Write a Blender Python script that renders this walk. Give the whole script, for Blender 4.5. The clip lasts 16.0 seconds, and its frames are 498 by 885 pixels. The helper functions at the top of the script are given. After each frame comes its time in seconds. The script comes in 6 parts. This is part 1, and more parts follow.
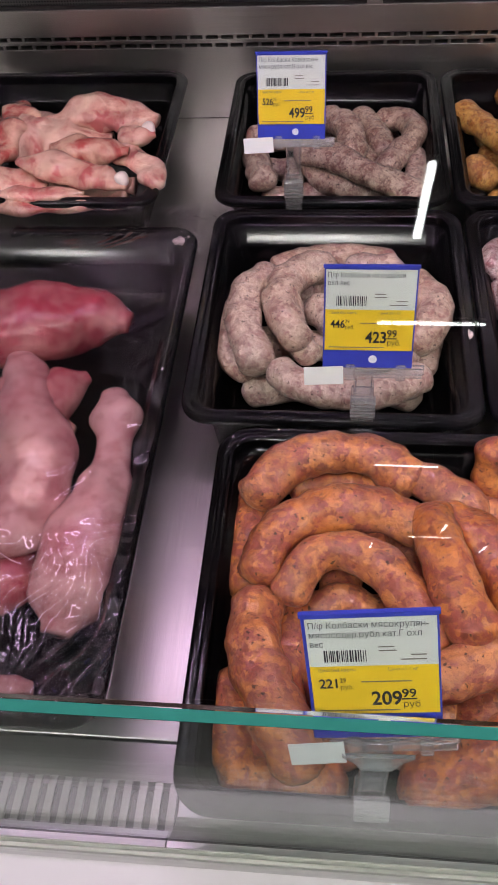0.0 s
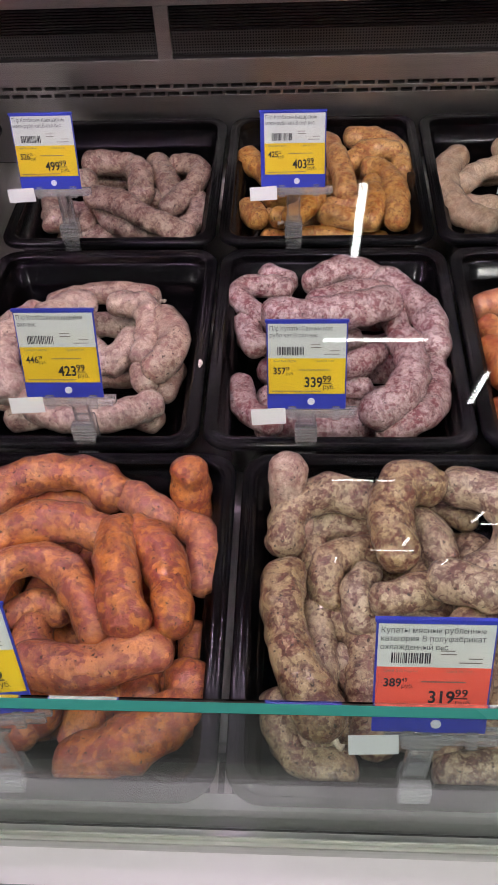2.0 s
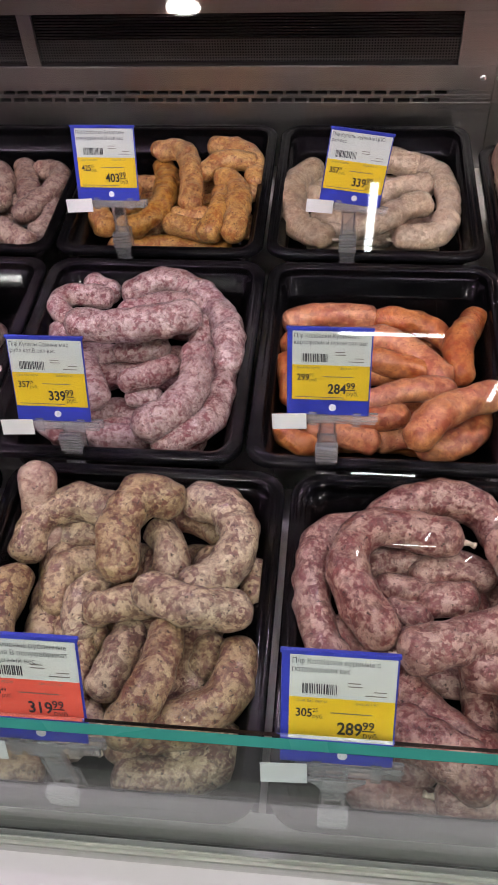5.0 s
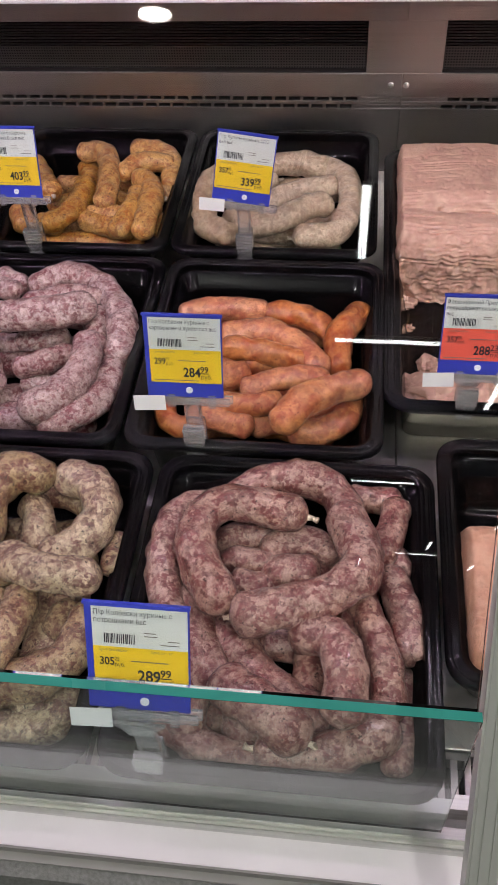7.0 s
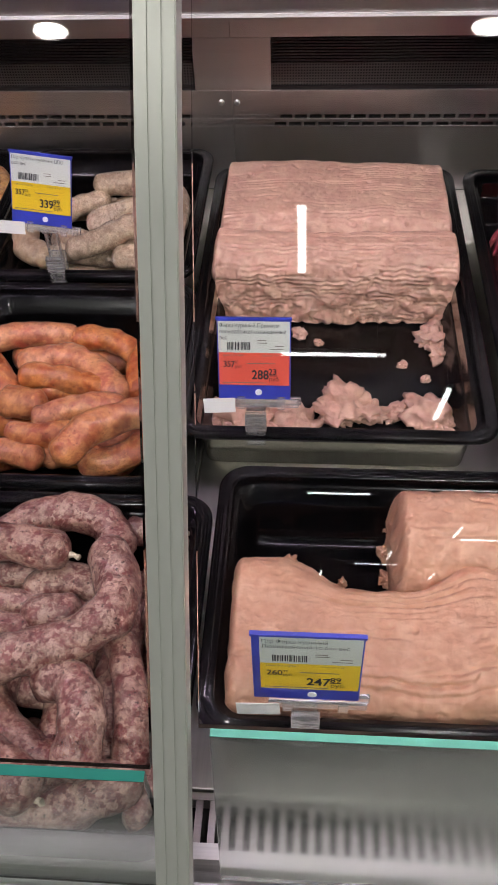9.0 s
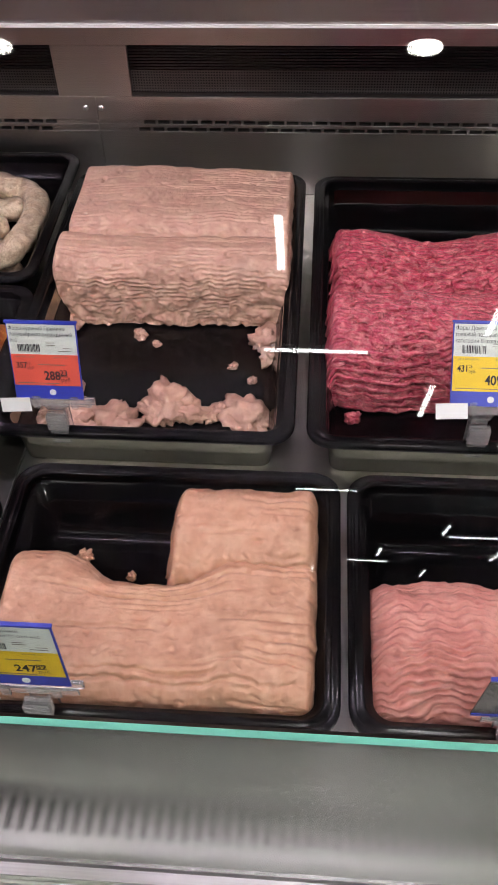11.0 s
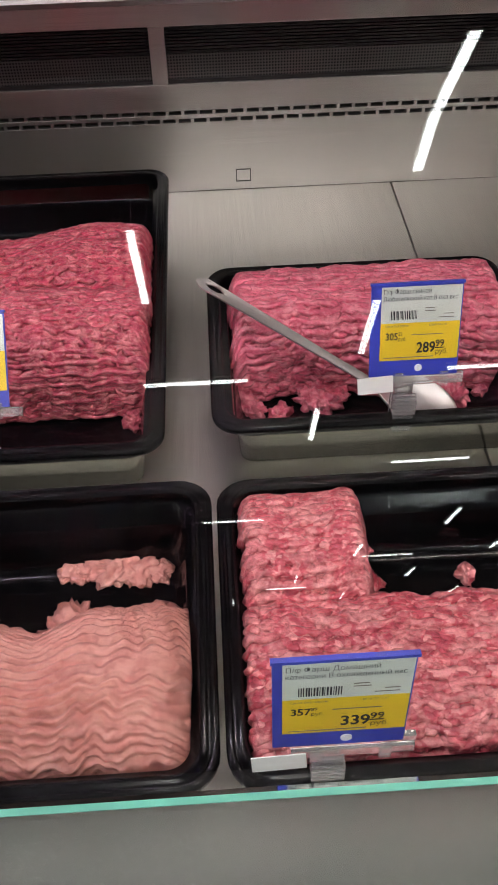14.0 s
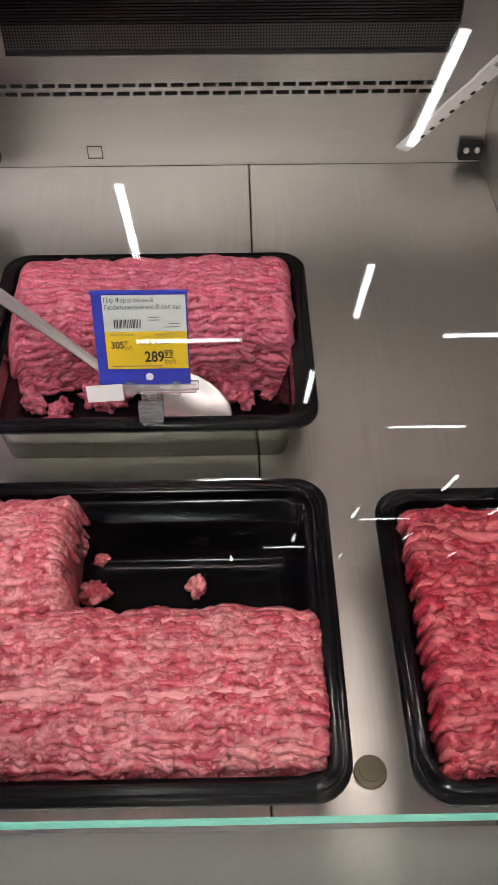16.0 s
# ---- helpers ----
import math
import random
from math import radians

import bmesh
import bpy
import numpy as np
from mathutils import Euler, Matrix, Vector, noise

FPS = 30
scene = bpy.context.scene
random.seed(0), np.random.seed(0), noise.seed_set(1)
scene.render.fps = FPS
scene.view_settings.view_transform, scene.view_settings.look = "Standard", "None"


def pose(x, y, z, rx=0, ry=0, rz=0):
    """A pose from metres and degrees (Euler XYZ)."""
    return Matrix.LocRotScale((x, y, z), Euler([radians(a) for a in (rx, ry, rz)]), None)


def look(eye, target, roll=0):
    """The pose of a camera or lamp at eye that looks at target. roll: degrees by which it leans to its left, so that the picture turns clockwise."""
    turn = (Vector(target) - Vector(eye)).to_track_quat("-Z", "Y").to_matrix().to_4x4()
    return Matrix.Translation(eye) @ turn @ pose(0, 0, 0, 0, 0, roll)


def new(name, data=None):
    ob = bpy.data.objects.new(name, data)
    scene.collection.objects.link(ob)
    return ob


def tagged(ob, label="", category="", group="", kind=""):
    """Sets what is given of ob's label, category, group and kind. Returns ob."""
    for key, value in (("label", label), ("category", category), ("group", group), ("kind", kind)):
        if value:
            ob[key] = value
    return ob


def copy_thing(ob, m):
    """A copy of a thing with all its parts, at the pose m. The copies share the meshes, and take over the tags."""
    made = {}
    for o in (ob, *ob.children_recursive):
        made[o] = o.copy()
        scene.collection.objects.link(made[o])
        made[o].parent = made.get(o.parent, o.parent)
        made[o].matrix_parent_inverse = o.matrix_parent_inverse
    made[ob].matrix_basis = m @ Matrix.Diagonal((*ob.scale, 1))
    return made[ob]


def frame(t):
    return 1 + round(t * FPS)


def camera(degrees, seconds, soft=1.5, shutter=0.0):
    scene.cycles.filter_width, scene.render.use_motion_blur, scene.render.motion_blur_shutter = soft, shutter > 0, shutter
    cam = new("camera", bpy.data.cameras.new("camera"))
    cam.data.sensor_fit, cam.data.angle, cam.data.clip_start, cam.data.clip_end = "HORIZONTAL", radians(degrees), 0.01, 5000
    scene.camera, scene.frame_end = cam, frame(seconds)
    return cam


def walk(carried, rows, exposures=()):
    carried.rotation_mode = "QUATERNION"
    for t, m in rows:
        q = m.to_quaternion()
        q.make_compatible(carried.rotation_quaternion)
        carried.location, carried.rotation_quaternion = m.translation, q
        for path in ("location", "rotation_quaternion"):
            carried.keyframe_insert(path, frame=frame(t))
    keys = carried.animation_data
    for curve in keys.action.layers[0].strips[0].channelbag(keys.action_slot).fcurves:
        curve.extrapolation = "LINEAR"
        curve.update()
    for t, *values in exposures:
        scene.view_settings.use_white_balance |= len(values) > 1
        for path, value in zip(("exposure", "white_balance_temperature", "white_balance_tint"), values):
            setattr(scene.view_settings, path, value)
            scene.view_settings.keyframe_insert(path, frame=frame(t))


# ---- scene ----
# A refrigerated meat counter in a shop, walked past from left to right.
cam = camera(32.8, 16.0)
PATH = [
    (0, (0.165, 0.091, 1.464), (-0.024, 1.381, -0.051), -4.7),
    (0.5, (0.218, 0.066, 1.492), (0.025, 1.362, -0.013), -4.7),
    (1, (0.272, 0.041, 1.518), (0.086, 1.340, 0.014), -4.8),
    (1.5, (0.336, 0.032, 1.523), (0.178, 1.36, 0.036), -4.7),
    (2, (0.396, 0.05, 1.521), (0.277, 1.377, 0.029), -3.6),
    (2.5, (0.48, 0.082, 1.509), (0.33, 1.403, 0.015), -4.6),
    (3, (0.532, 0.082, 1.529), (0.372, 1.395, 0.028), -4.9),
    (3.5, (0.567, 0.067, 1.535), (0.4, 1.375, 0.031), -4.5),
    (4, (0.603, 0.07, 1.539), (0.424, 1.373, 0.032), -4.4),
    (4.2, (0.611, 0.07, 1.542), (0.431, 1.367, 0.029), -4.2),
    (6.5, (0.763, 0.044, 1.546), (0.529, 1.357, 0.055), -5.0),
    (7, (0.794, 0.031, 1.557), (0.577, 1.343, 0.063), -4.1),
    (7.5, (0.826, 0.023, 1.554), (0.621, 1.343, 0.065), -3.8),
    (8, (0.859, 0.028, 1.556), (0.692, 1.361, 0.074), -2.9),
    (8.5, (0.907, 0.052, 1.543), (0.764, 1.393, 0.066), -2.9),
    (8.6, (0.917, 0.057, 1.542), (0.777, 1.398, 0.065), -2.9),
    (9, (0.968, 0.078, 1.537), (0.833, 1.422, 0.061), -2.9),
    (9.2, (0.99, 0.087, 1.537), (0.867, 1.43, 0.06), -2.3),
    (11.3, (1.211, 0.063, 1.567), (1.072, 1.397, 0.084), -2.2),
    (11.5, (1.239, 0.053, 1.573), (1.093, 1.389, 0.091), -2.2),
    (12, (1.299, 0.039, 1.577), (1.137, 1.37, 0.093), -2.6),
    (12.5, (1.366, 0.02, 1.572), (1.242, 1.365, 0.098), -2.2),
    (13, (1.433, 0.024, 1.531), (1.417, 1.401, 0.081), -1.2),
    (13.5, (1.494, 0.072, 1.471), (1.514, 1.463, 0.035), -2.3),
    (14, (1.555, 0.125, 1.458), (1.609, 1.522, 0.028), -1.6),
    (14.5, (1.601, 0.161, 1.446), (1.651, 1.545, 0.003), -1.5),
    (15, (1.643, 0.178, 1.449), (1.683, 1.527, -0.027), -1.7),
    (15.5, (1.71, 0.169, 1.457), (1.751, 1.503, -0.032), -0.9),
    (16, (1.793, 0.157, 1.476), (1.816, 1.48, -0.024), -0.1),
]
walk(cam, [(t, look(eye, target, roll)) for t, eye, target, roll in PATH])

# ---------------------------------------------------------------- levels of the counter, metres
DECK = 0.845          # steel deck on which the trays stand
RIM = 0.920           # rim of every tray
WALL = 1.232          # inner back wall
PANE = 0.247          # low upright pane in front
SLOPE = 0.633         # the large pane leans back this much per metre of height
END = 2.135           # end of the counter


def lean_y(z):
    return 0.222 + SLOPE * (z - 1.0)


# ---------------------------------------------------------------- world and light
world = bpy.data.worlds.new("world")
scene.world = world
world.use_nodes = True
world.node_tree.nodes["Background"].inputs[0].default_value = (0.75, 0.8, 0.9, 1)
world.node_tree.nodes["Background"].inputs[1].default_value = 0.02
scene.view_settings.exposure = 0.0


def lamp(name, kind, m, power, colour, **kw):
    d = bpy.data.lights.new(name, kind)
    d.energy, d.color = power, colour
    for k, v in kw.items():
        if k == "size":
            d.size = v
        elif k == "size_y":
            d.size_y = v
        elif k == "shape":
            d.shape = v
        elif k == "spread":
            d.spread = v
        elif k == "soft":
            d.shadow_soft_size = v
        elif k == "cone":
            d.spot_size = v
        elif k == "blend":
            d.spot_blend = v
    ob = new(name, d)
    ob.matrix_world = m
    return tagged(ob, kind="structure")


# light bars under the canopy: rosy over the sausages, warm at the far end
lamp("canopy_light_a", "AREA", look((-0.10, 0.70, 1.60), (-0.10, 0.66, 0.9)), 1.25, (1.0, 0.64, 1.0), shape="RECTANGLE", size=0.9, size_y=0.035)
lamp("canopy_light_c", "AREA", look((0.90, 0.70, 1.60), (0.90, 0.66, 0.9)), 1.45, (0.97, 0.765, 0.985), shape="RECTANGLE", size=1.1, size_y=0.035)
lamp("canopy_light_b", "AREA", look((1.82, 0.70, 1.60), (1.82, 0.66, 0.9)), 0.86, (1.0, 0.83, 0.77), shape="RECTANGLE", size=0.6, size_y=0.035)
# round downlights over the aisle
SPOTS = [(-1.24, -1.0, 3.4), (0.13, -1.0, 3.4), (1.50, -1.0, 3.4), (2.87, -1.0, 3.4)]
for p in SPOTS:
    lamp("downlight_beam", "SPOT", look((p[0], p[1], p[2] - 0.022), (p[0], 0.5, 0.85)), 39, (1.0, 0.95, 0.93), soft=0.018, cone=radians(100), blend=0.8)


# ---------------------------------------------------------------- materials
def nodes_of(name):
    m = bpy.data.materials.new(name)
    m.use_nodes = True
    nt = m.node_tree
    return m, nt, nt.nodes["Principled BSDF"]


def plain(name, colour, rough=0.5, metal=0.0, noise_scale=40.0, vary=0.12, bump=0.02, coat=0.0, spec=0.5):
    m, nt, b = nodes_of(name)
    b.inputs["Roughness"].default_value = rough
    b.inputs["Metallic"].default_value = metal
    b.inputs["Coat Weight"].default_value = coat
    b.inputs["Specular IOR Level"].default_value = spec
    tc = nt.nodes.new("ShaderNodeTexCoord")
    n = nt.nodes.new("ShaderNodeTexNoise")
    n.inputs["Scale"].default_value = noise_scale
    n.inputs["Detail"].default_value = 5
    nt.links.new(tc.outputs["Object"], n.inputs["Vector"])
    mx = nt.nodes.new("ShaderNodeMix")
    mx.data_type = "RGBA"
    mx.inputs["A"].default_value = (*[c * (1 - vary) for c in colour], 1)
    mx.inputs["B"].default_value = (*[min(1, c * (1 + vary)) for c in colour], 1)
    nt.links.new(n.outputs["Fac"], mx.inputs["Factor"])
    nt.links.new(mx.outputs["Result"], b.inputs["Base Color"])
    n2 = nt.nodes.new("ShaderNodeTexNoise")
    n2.inputs["Scale"].default_value = noise_scale * 0.13
    n2.inputs["Detail"].default_value = 3
    nt.links.new(tc.outputs["Object"], n2.inputs["Vector"])
    rr = nt.nodes.new("ShaderNodeMapRange")
    rr.inputs["To Min"].default_value = rough * 0.75
    rr.inputs["To Max"].default_value = min(1, rough * 1.3)
    nt.links.new(n2.outputs["Fac"], rr.inputs["Value"])
    nt.links.new(rr.outputs["Result"], b.inputs["Roughness"])
    if bump:
        bp = nt.nodes.new("ShaderNodeBump")
        bp.inputs["Strength"].default_value = bump
        bp.inputs["Distance"].default_value = 0.002
        nt.links.new(n.outputs["Fac"], bp.inputs["Height"])
        nt.links.new(bp.outputs["Normal"], b.inputs["Normal"])
    return m


def brushed(name, colour, rough, along=(1.5, 90, 90)):
    """Brushed steel: fine streaks along one axis, broad stains."""
    m, nt, b = nodes_of(name)
    b.inputs["Metallic"].default_value = 1.0
    tc = nt.nodes.new("ShaderNodeTexCoord")
    mp = nt.nodes.new("ShaderNodeMapping")
    mp.inputs["Scale"].default_value = along
    nt.links.new(tc.outputs["Object"], mp.inputs["Vector"])
    n = nt.nodes.new("ShaderNodeTexNoise")
    n.inputs["Scale"].default_value = 6
    n.inputs["Detail"].default_value = 6
    nt.links.new(mp.outputs["Vector"], n.inputs["Vector"])
    st = nt.nodes.new("ShaderNodeTexNoise")
    st.inputs["Scale"].default_value = 7
    st.inputs["Detail"].default_value = 6
    nt.links.new(tc.outputs["Object"], st.inputs["Vector"])
    rr = nt.nodes.new("ShaderNodeMapRange")
    rr.inputs["To Min"].default_value = rough * 0.7
    rr.inputs["To Max"].default_value = rough * 1.5
    nt.links.new(st.outputs["Fac"], rr.inputs["Value"])
    nt.links.new(rr.outputs["Result"], b.inputs["Roughness"])
    mx = nt.nodes.new("ShaderNodeMix")
    mx.data_type = "RGBA"
    mx.inputs["A"].default_value = (*[c * 0.82 for c in colour], 1)
    mx.inputs["B"].default_value = (*[c * 1.12 for c in colour], 1)
    nt.links.new(n.outputs["Fac"], mx.inputs["Factor"])
    nt.links.new(mx.outputs["Result"], b.inputs["Base Color"])
    bp = nt.nodes.new("ShaderNodeBump")
    bp.inputs["Strength"].default_value = 0.05
    bp.inputs["Distance"].default_value = 0.001
    nt.links.new(n.outputs["Fac"], bp.inputs["Height"])
    nt.links.new(bp.outputs["Normal"], b.inputs["Normal"])
    return m


def meat(name, lean, fat, fat_share=0.45, scale=90.0, spice=None, rough=0.32, island=0.0, coat=0.85, sss=0.05, grain=0.17, fat_soft=0.18, island_fat=0.0, fleck=0.4, vary=0.1,
         chunk=0.0, chunk_share=0.3, marbling=1.0, relief=0.8, casing=0.0, herbs=0.45):
    """Minced or stuffed meat: lean ground, chopped fat pieces, soft blotches, fine pale flecks, dark herb grains, a wet film."""
    m, nt, b = nodes_of(name)
    b.inputs["Roughness"].default_value = rough
    b.inputs["Coat Weight"].default_value = coat
    b.inputs["Coat Roughness"].default_value = 0.06
    b.inputs["Subsurface Weight"].default_value = sss
    b.inputs["Subsurface Radius"].default_value = (0.006, 0.002, 0.0012)
    b.inputs["Subsurface Scale"].default_value = 1.0
    tc = nt.nodes.new("ShaderNodeTexCoord")
    info = nt.nodes.new("ShaderNodeObjectInfo")
    add = nt.nodes.new("ShaderNodeVectorMath")
    nt.links.new(tc.outputs["Object"], add.inputs[0])
    nt.links.new(info.outputs["Random"], add.inputs[1])

    def noise_tex(sc, detail, rough_n=0.55, bend=0.0):
        n = nt.nodes.new("ShaderNodeTexNoise")
        n.inputs["Scale"].default_value = sc
        n.inputs["Detail"].default_value = detail
        n.inputs["Roughness"].default_value = rough_n
        n.inputs["Distortion"].default_value = bend
        nt.links.new(add.outputs["Vector"], n.inputs["Vector"])
        return n

    def ramp(source, lo, hi, top=1.0, base=0.0):
        r = nt.nodes.new("ShaderNodeMapRange")
        r.inputs["From Min"].default_value, r.inputs["From Max"].default_value = lo, hi
        r.inputs["To Min"].default_value, r.inputs["To Max"].default_value = base, top
        nt.links.new(source, r.inputs["Value"])
        return r.outputs["Result"]

    def blend(a, colour, fac):
        mx = nt.nodes.new("ShaderNodeMix")
        mx.data_type = "RGBA"
        mx.inputs["B"].default_value = (*colour, 1)
        nt.links.new(a, mx.inputs["A"])
        nt.links.new(fac, mx.inputs["Factor"])
        return mx.outputs["Result"]

    def times(a, c):
        k = nt.nodes.new("ShaderNodeMath")
        k.operation = "MULTIPLY"
        nt.links.new(a, k.inputs[0])
        nt.links.new(c, k.inputs[1])
        return k.outputs["Value"]

    def cells(sc, bent_by, amount):
        """Chopped pieces with ragged edges: a random number for each, and the distance from its middle."""
        bent = nt.nodes.new("ShaderNodeMix")
        bent.data_type = "VECTOR"
        bent.inputs["Factor"].default_value = amount
        nt.links.new(add.outputs["Vector"], bent.inputs["A"])
        nt.links.new(bent_by.outputs["Color"], bent.inputs["B"])
        v = nt.nodes.new("ShaderNodeTexVoronoi")
        v.inputs["Scale"].default_value = sc
        nt.links.new(bent.outputs["Result"], v.inputs["Vector"])
        split = nt.nodes.new("ShaderNodeSeparateColor")
        nt.links.new(v.outputs["Color"], split.inputs["Color"])
        return v, split

    big = noise_tex(scale * 0.3, 3)
    mid = noise_tex(scale, 4, 0.6, 0.5)
    small = noise_tex(scale * 3.6, 3, 0.6, 0.3)
    ln = nt.nodes.new("ShaderNodeMix")
    ln.data_type = "RGBA"
    ln.inputs["A"].default_value = (*[c * 0.66 for c in lean], 1)
    ln.inputs["B"].default_value = (*[min(1, c * 1.18) for c in lean], 1)
    nt.links.new(big.outputs["Fac"], ln.inputs["Factor"])
    centre = 0.62 - fat_share * 0.3
    out = blend(ln.outputs["Result"], fat, ramp(mid.outputs["Fac"], centre - fat_soft * 0.5, centre + fat_soft * 0.5, 0.85))
    if chunk:
        piece, rnd_of = cells(chunk, mid, 0.016)
        crumbs, rnd_small = cells(chunk * 2.3, small, 0.006)
        out = blend(out, [c * 0.55 for c in lean], ramp(rnd_of.outputs["Green"], 0.60, 0.80, 0.30 * marbling))
        out = blend(out, [min(1, c * 1.12) for c in fat], ramp(rnd_of.outputs["Red"], 1 - chunk_share, 1.10 - chunk_share, 0.55 * marbling))
        out = blend(out, [min(1, c * 1.2) for c in fat], ramp(rnd_small.outputs["Red"], 1.0 - chunk_share * 0.6, 1.05 - chunk_share * 0.6, 0.5 * marbling))
        out = blend(out, [c * 0.42 for c in lean], ramp(rnd_small.outputs["Green"], 0.84, 0.90, 0.4 * marbling))
    if fleck:
        out = blend(out, [min(1, c * 1.08) for c in fat], ramp(small.outputs["Fac"], 0.53, 0.62, fleck))
        out = blend(out, [c * 0.6 for c in lean], ramp(small.outputs["Fac"], 0.46, 0.36, fleck))
    if island_fat:
        g2 = nt.nodes.new("ShaderNodeNewGeometry")
        out = blend(out, [min(1, c * 1.05) for c in fat], ramp(g2.outputs["Random Per Island"], 1 - island_fat, 1 - island_fat * 0.3, 0.8))
    if island:
        geo = nt.nodes.new("ShaderNodeNewGeometry")
        hv = nt.nodes.new("ShaderNodeHueSaturation")
        nt.links.new(ramp(geo.outputs["Random Per Island"], 0, 1, 1 + island, 1 - island), hv.inputs["Value"])
        nt.links.new(out, hv.inputs["Color"])
        out = hv.outputs["Color"]
    if spice:
        sp, sp_rnd = cells(210, small, 0.008)
        mark = times(ramp(sp.outputs["Distance"], grain, grain + 0.10, 0.0, 0.9), ramp(sp_rnd.outputs["Blue"], 1.0 - herbs, 1.05 - herbs))
        out = blend(out, spice, mark)
    # greyish sheen of the casing, painted into the colour as broad pale blotches
    if casing:
        out = blend(out, (0.62, 0.52, 0.46), ramp(noise_tex(16, 4, 0.6, 0.8).outputs["Fac"], 0.50, 0.72, casing))
    if vary:
        h2 = nt.nodes.new("ShaderNodeHueSaturation")
        nt.links.new(ramp(info.outputs["Random"], 0, 1, 1 + vary, 1 - vary), h2.inputs["Value"])
        nt.links.new(ramp(info.outputs["Random"], 0, 1, 1 - vary, 1 + vary), h2.inputs["Saturation"])
        nt.links.new(out, h2.inputs["Color"])
        out = h2.outputs["Color"]
    nt.links.new(out, b.inputs["Base Color"])
    bp = nt.nodes.new("ShaderNodeBump")
    bp.inputs["Strength"].default_value = relief
    bp.inputs["Distance"].default_value = 0.0016
    nt.links.new(small.outputs["Fac"], bp.inputs["Height"])
    last = bp
    if chunk:
        b2 = nt.nodes.new("ShaderNodeBump")
        b2.inputs["Strength"].default_value = 0.35
        b2.inputs["Distance"].default_value = 0.0025
        b2.invert = True
        nt.links.new(piece.outputs["Distance"], b2.inputs["Height"])
        nt.links.new(bp.outputs["Normal"], b2.inputs["Normal"])
        last = b2
    nt.links.new(last.outputs["Normal"], b.inputs["Normal"])
    return m


def clear(name, colour, rough=0.0, ior=1.47, through_share=1.0):
    m, nt, b = nodes_of(name)
    b.inputs["Base Color"].default_value = (*colour, 1)
    b.inputs["Transmission Weight"].default_value = through_share
    b.inputs["Roughness"].default_value = rough
    b.inputs["IOR"].default_value = ior
    return m


def misted(name):
    """Glass misted over by condensation, clearing towards both ends."""
    m, nt, b = nodes_of(name)
    b.inputs["Base Color"].default_value = (0.86, 0.91, 0.87, 1)
    b.inputs["IOR"].default_value = 1.47
    tc = nt.nodes.new("ShaderNodeTexCoord")
    xyz = nt.nodes.new("ShaderNodeSeparateXYZ")
    nt.links.new(tc.outputs["Object"], xyz.inputs["Vector"])
    n = nt.nodes.new("ShaderNodeTexNoise")
    n.inputs["Scale"].default_value = 5
    n.inputs["Detail"].default_value = 3
    nt.links.new(tc.outputs["Object"], n.inputs["Vector"])
    far = nt.nodes.new("ShaderNodeMath")
    far.operation = "ABSOLUTE"
    nt.links.new(xyz.outputs["X"], far.inputs[0])
    mad = nt.nodes.new("ShaderNodeMath")
    mad.operation = "MULTIPLY_ADD"
    mad.inputs[1].default_value = 0.2
    nt.links.new(n.outputs["Fac"], mad.inputs[0])
    nt.links.new(far.outputs["Value"], mad.inputs[2])
    for socket, clear_end, mist in (("Roughness", 0.07, 0.20), ("Transmission Weight", 0.96, 0.88)):
        r = nt.nodes.new("ShaderNodeMapRange")
        r.interpolation_type = "SMOOTHSTEP"
        r.inputs["From Min"].default_value = 0.82
        r.inputs["From Max"].default_value = 0.40
        r.inputs["To Min"].default_value = clear_end
        r.inputs["To Max"].default_value = mist
        nt.links.new(mad.outputs["Value"], r.inputs["Value"])
        nt.links.new(r.outputs["Result"], b.inputs[socket])
    return m


def film_material(name):
    """Thin cling film: clear, with sharp gloss."""
    m, nt, b = nodes_of(name)
    gl = nt.nodes.new("ShaderNodeBsdfGlossy")
    gl.inputs["Roughness"].default_value = 0.07
    tr = nt.nodes.new("ShaderNodeBsdfTransparent")
    tr.inputs["Color"].default_value = (0.97, 0.97, 0.98, 1)
    lw = nt.nodes.new("ShaderNodeFresnel")
    lw.inputs["IOR"].default_value = 1.9
    mix = nt.nodes.new("ShaderNodeMixShader")
    nt.links.new(lw.outputs["Fac"], mix.inputs["Fac"])
    nt.links.new(tr.outputs["BSDF"], mix.inputs[1])
    nt.links.new(gl.outputs["BSDF"], mix.inputs[2])
    nt.links.new(mix.outputs["Shader"], nt.nodes["Material Output"].inputs["Surface"])
    return m


def glow(name, colour, strength):
    m, nt, b = nodes_of(name)
    b.inputs["Base Color"].default_value = (*colour, 1)
    b.inputs["Emission Color"].default_value = (*colour, 1)
    b.inputs["Emission Strength"].default_value = strength
    return m


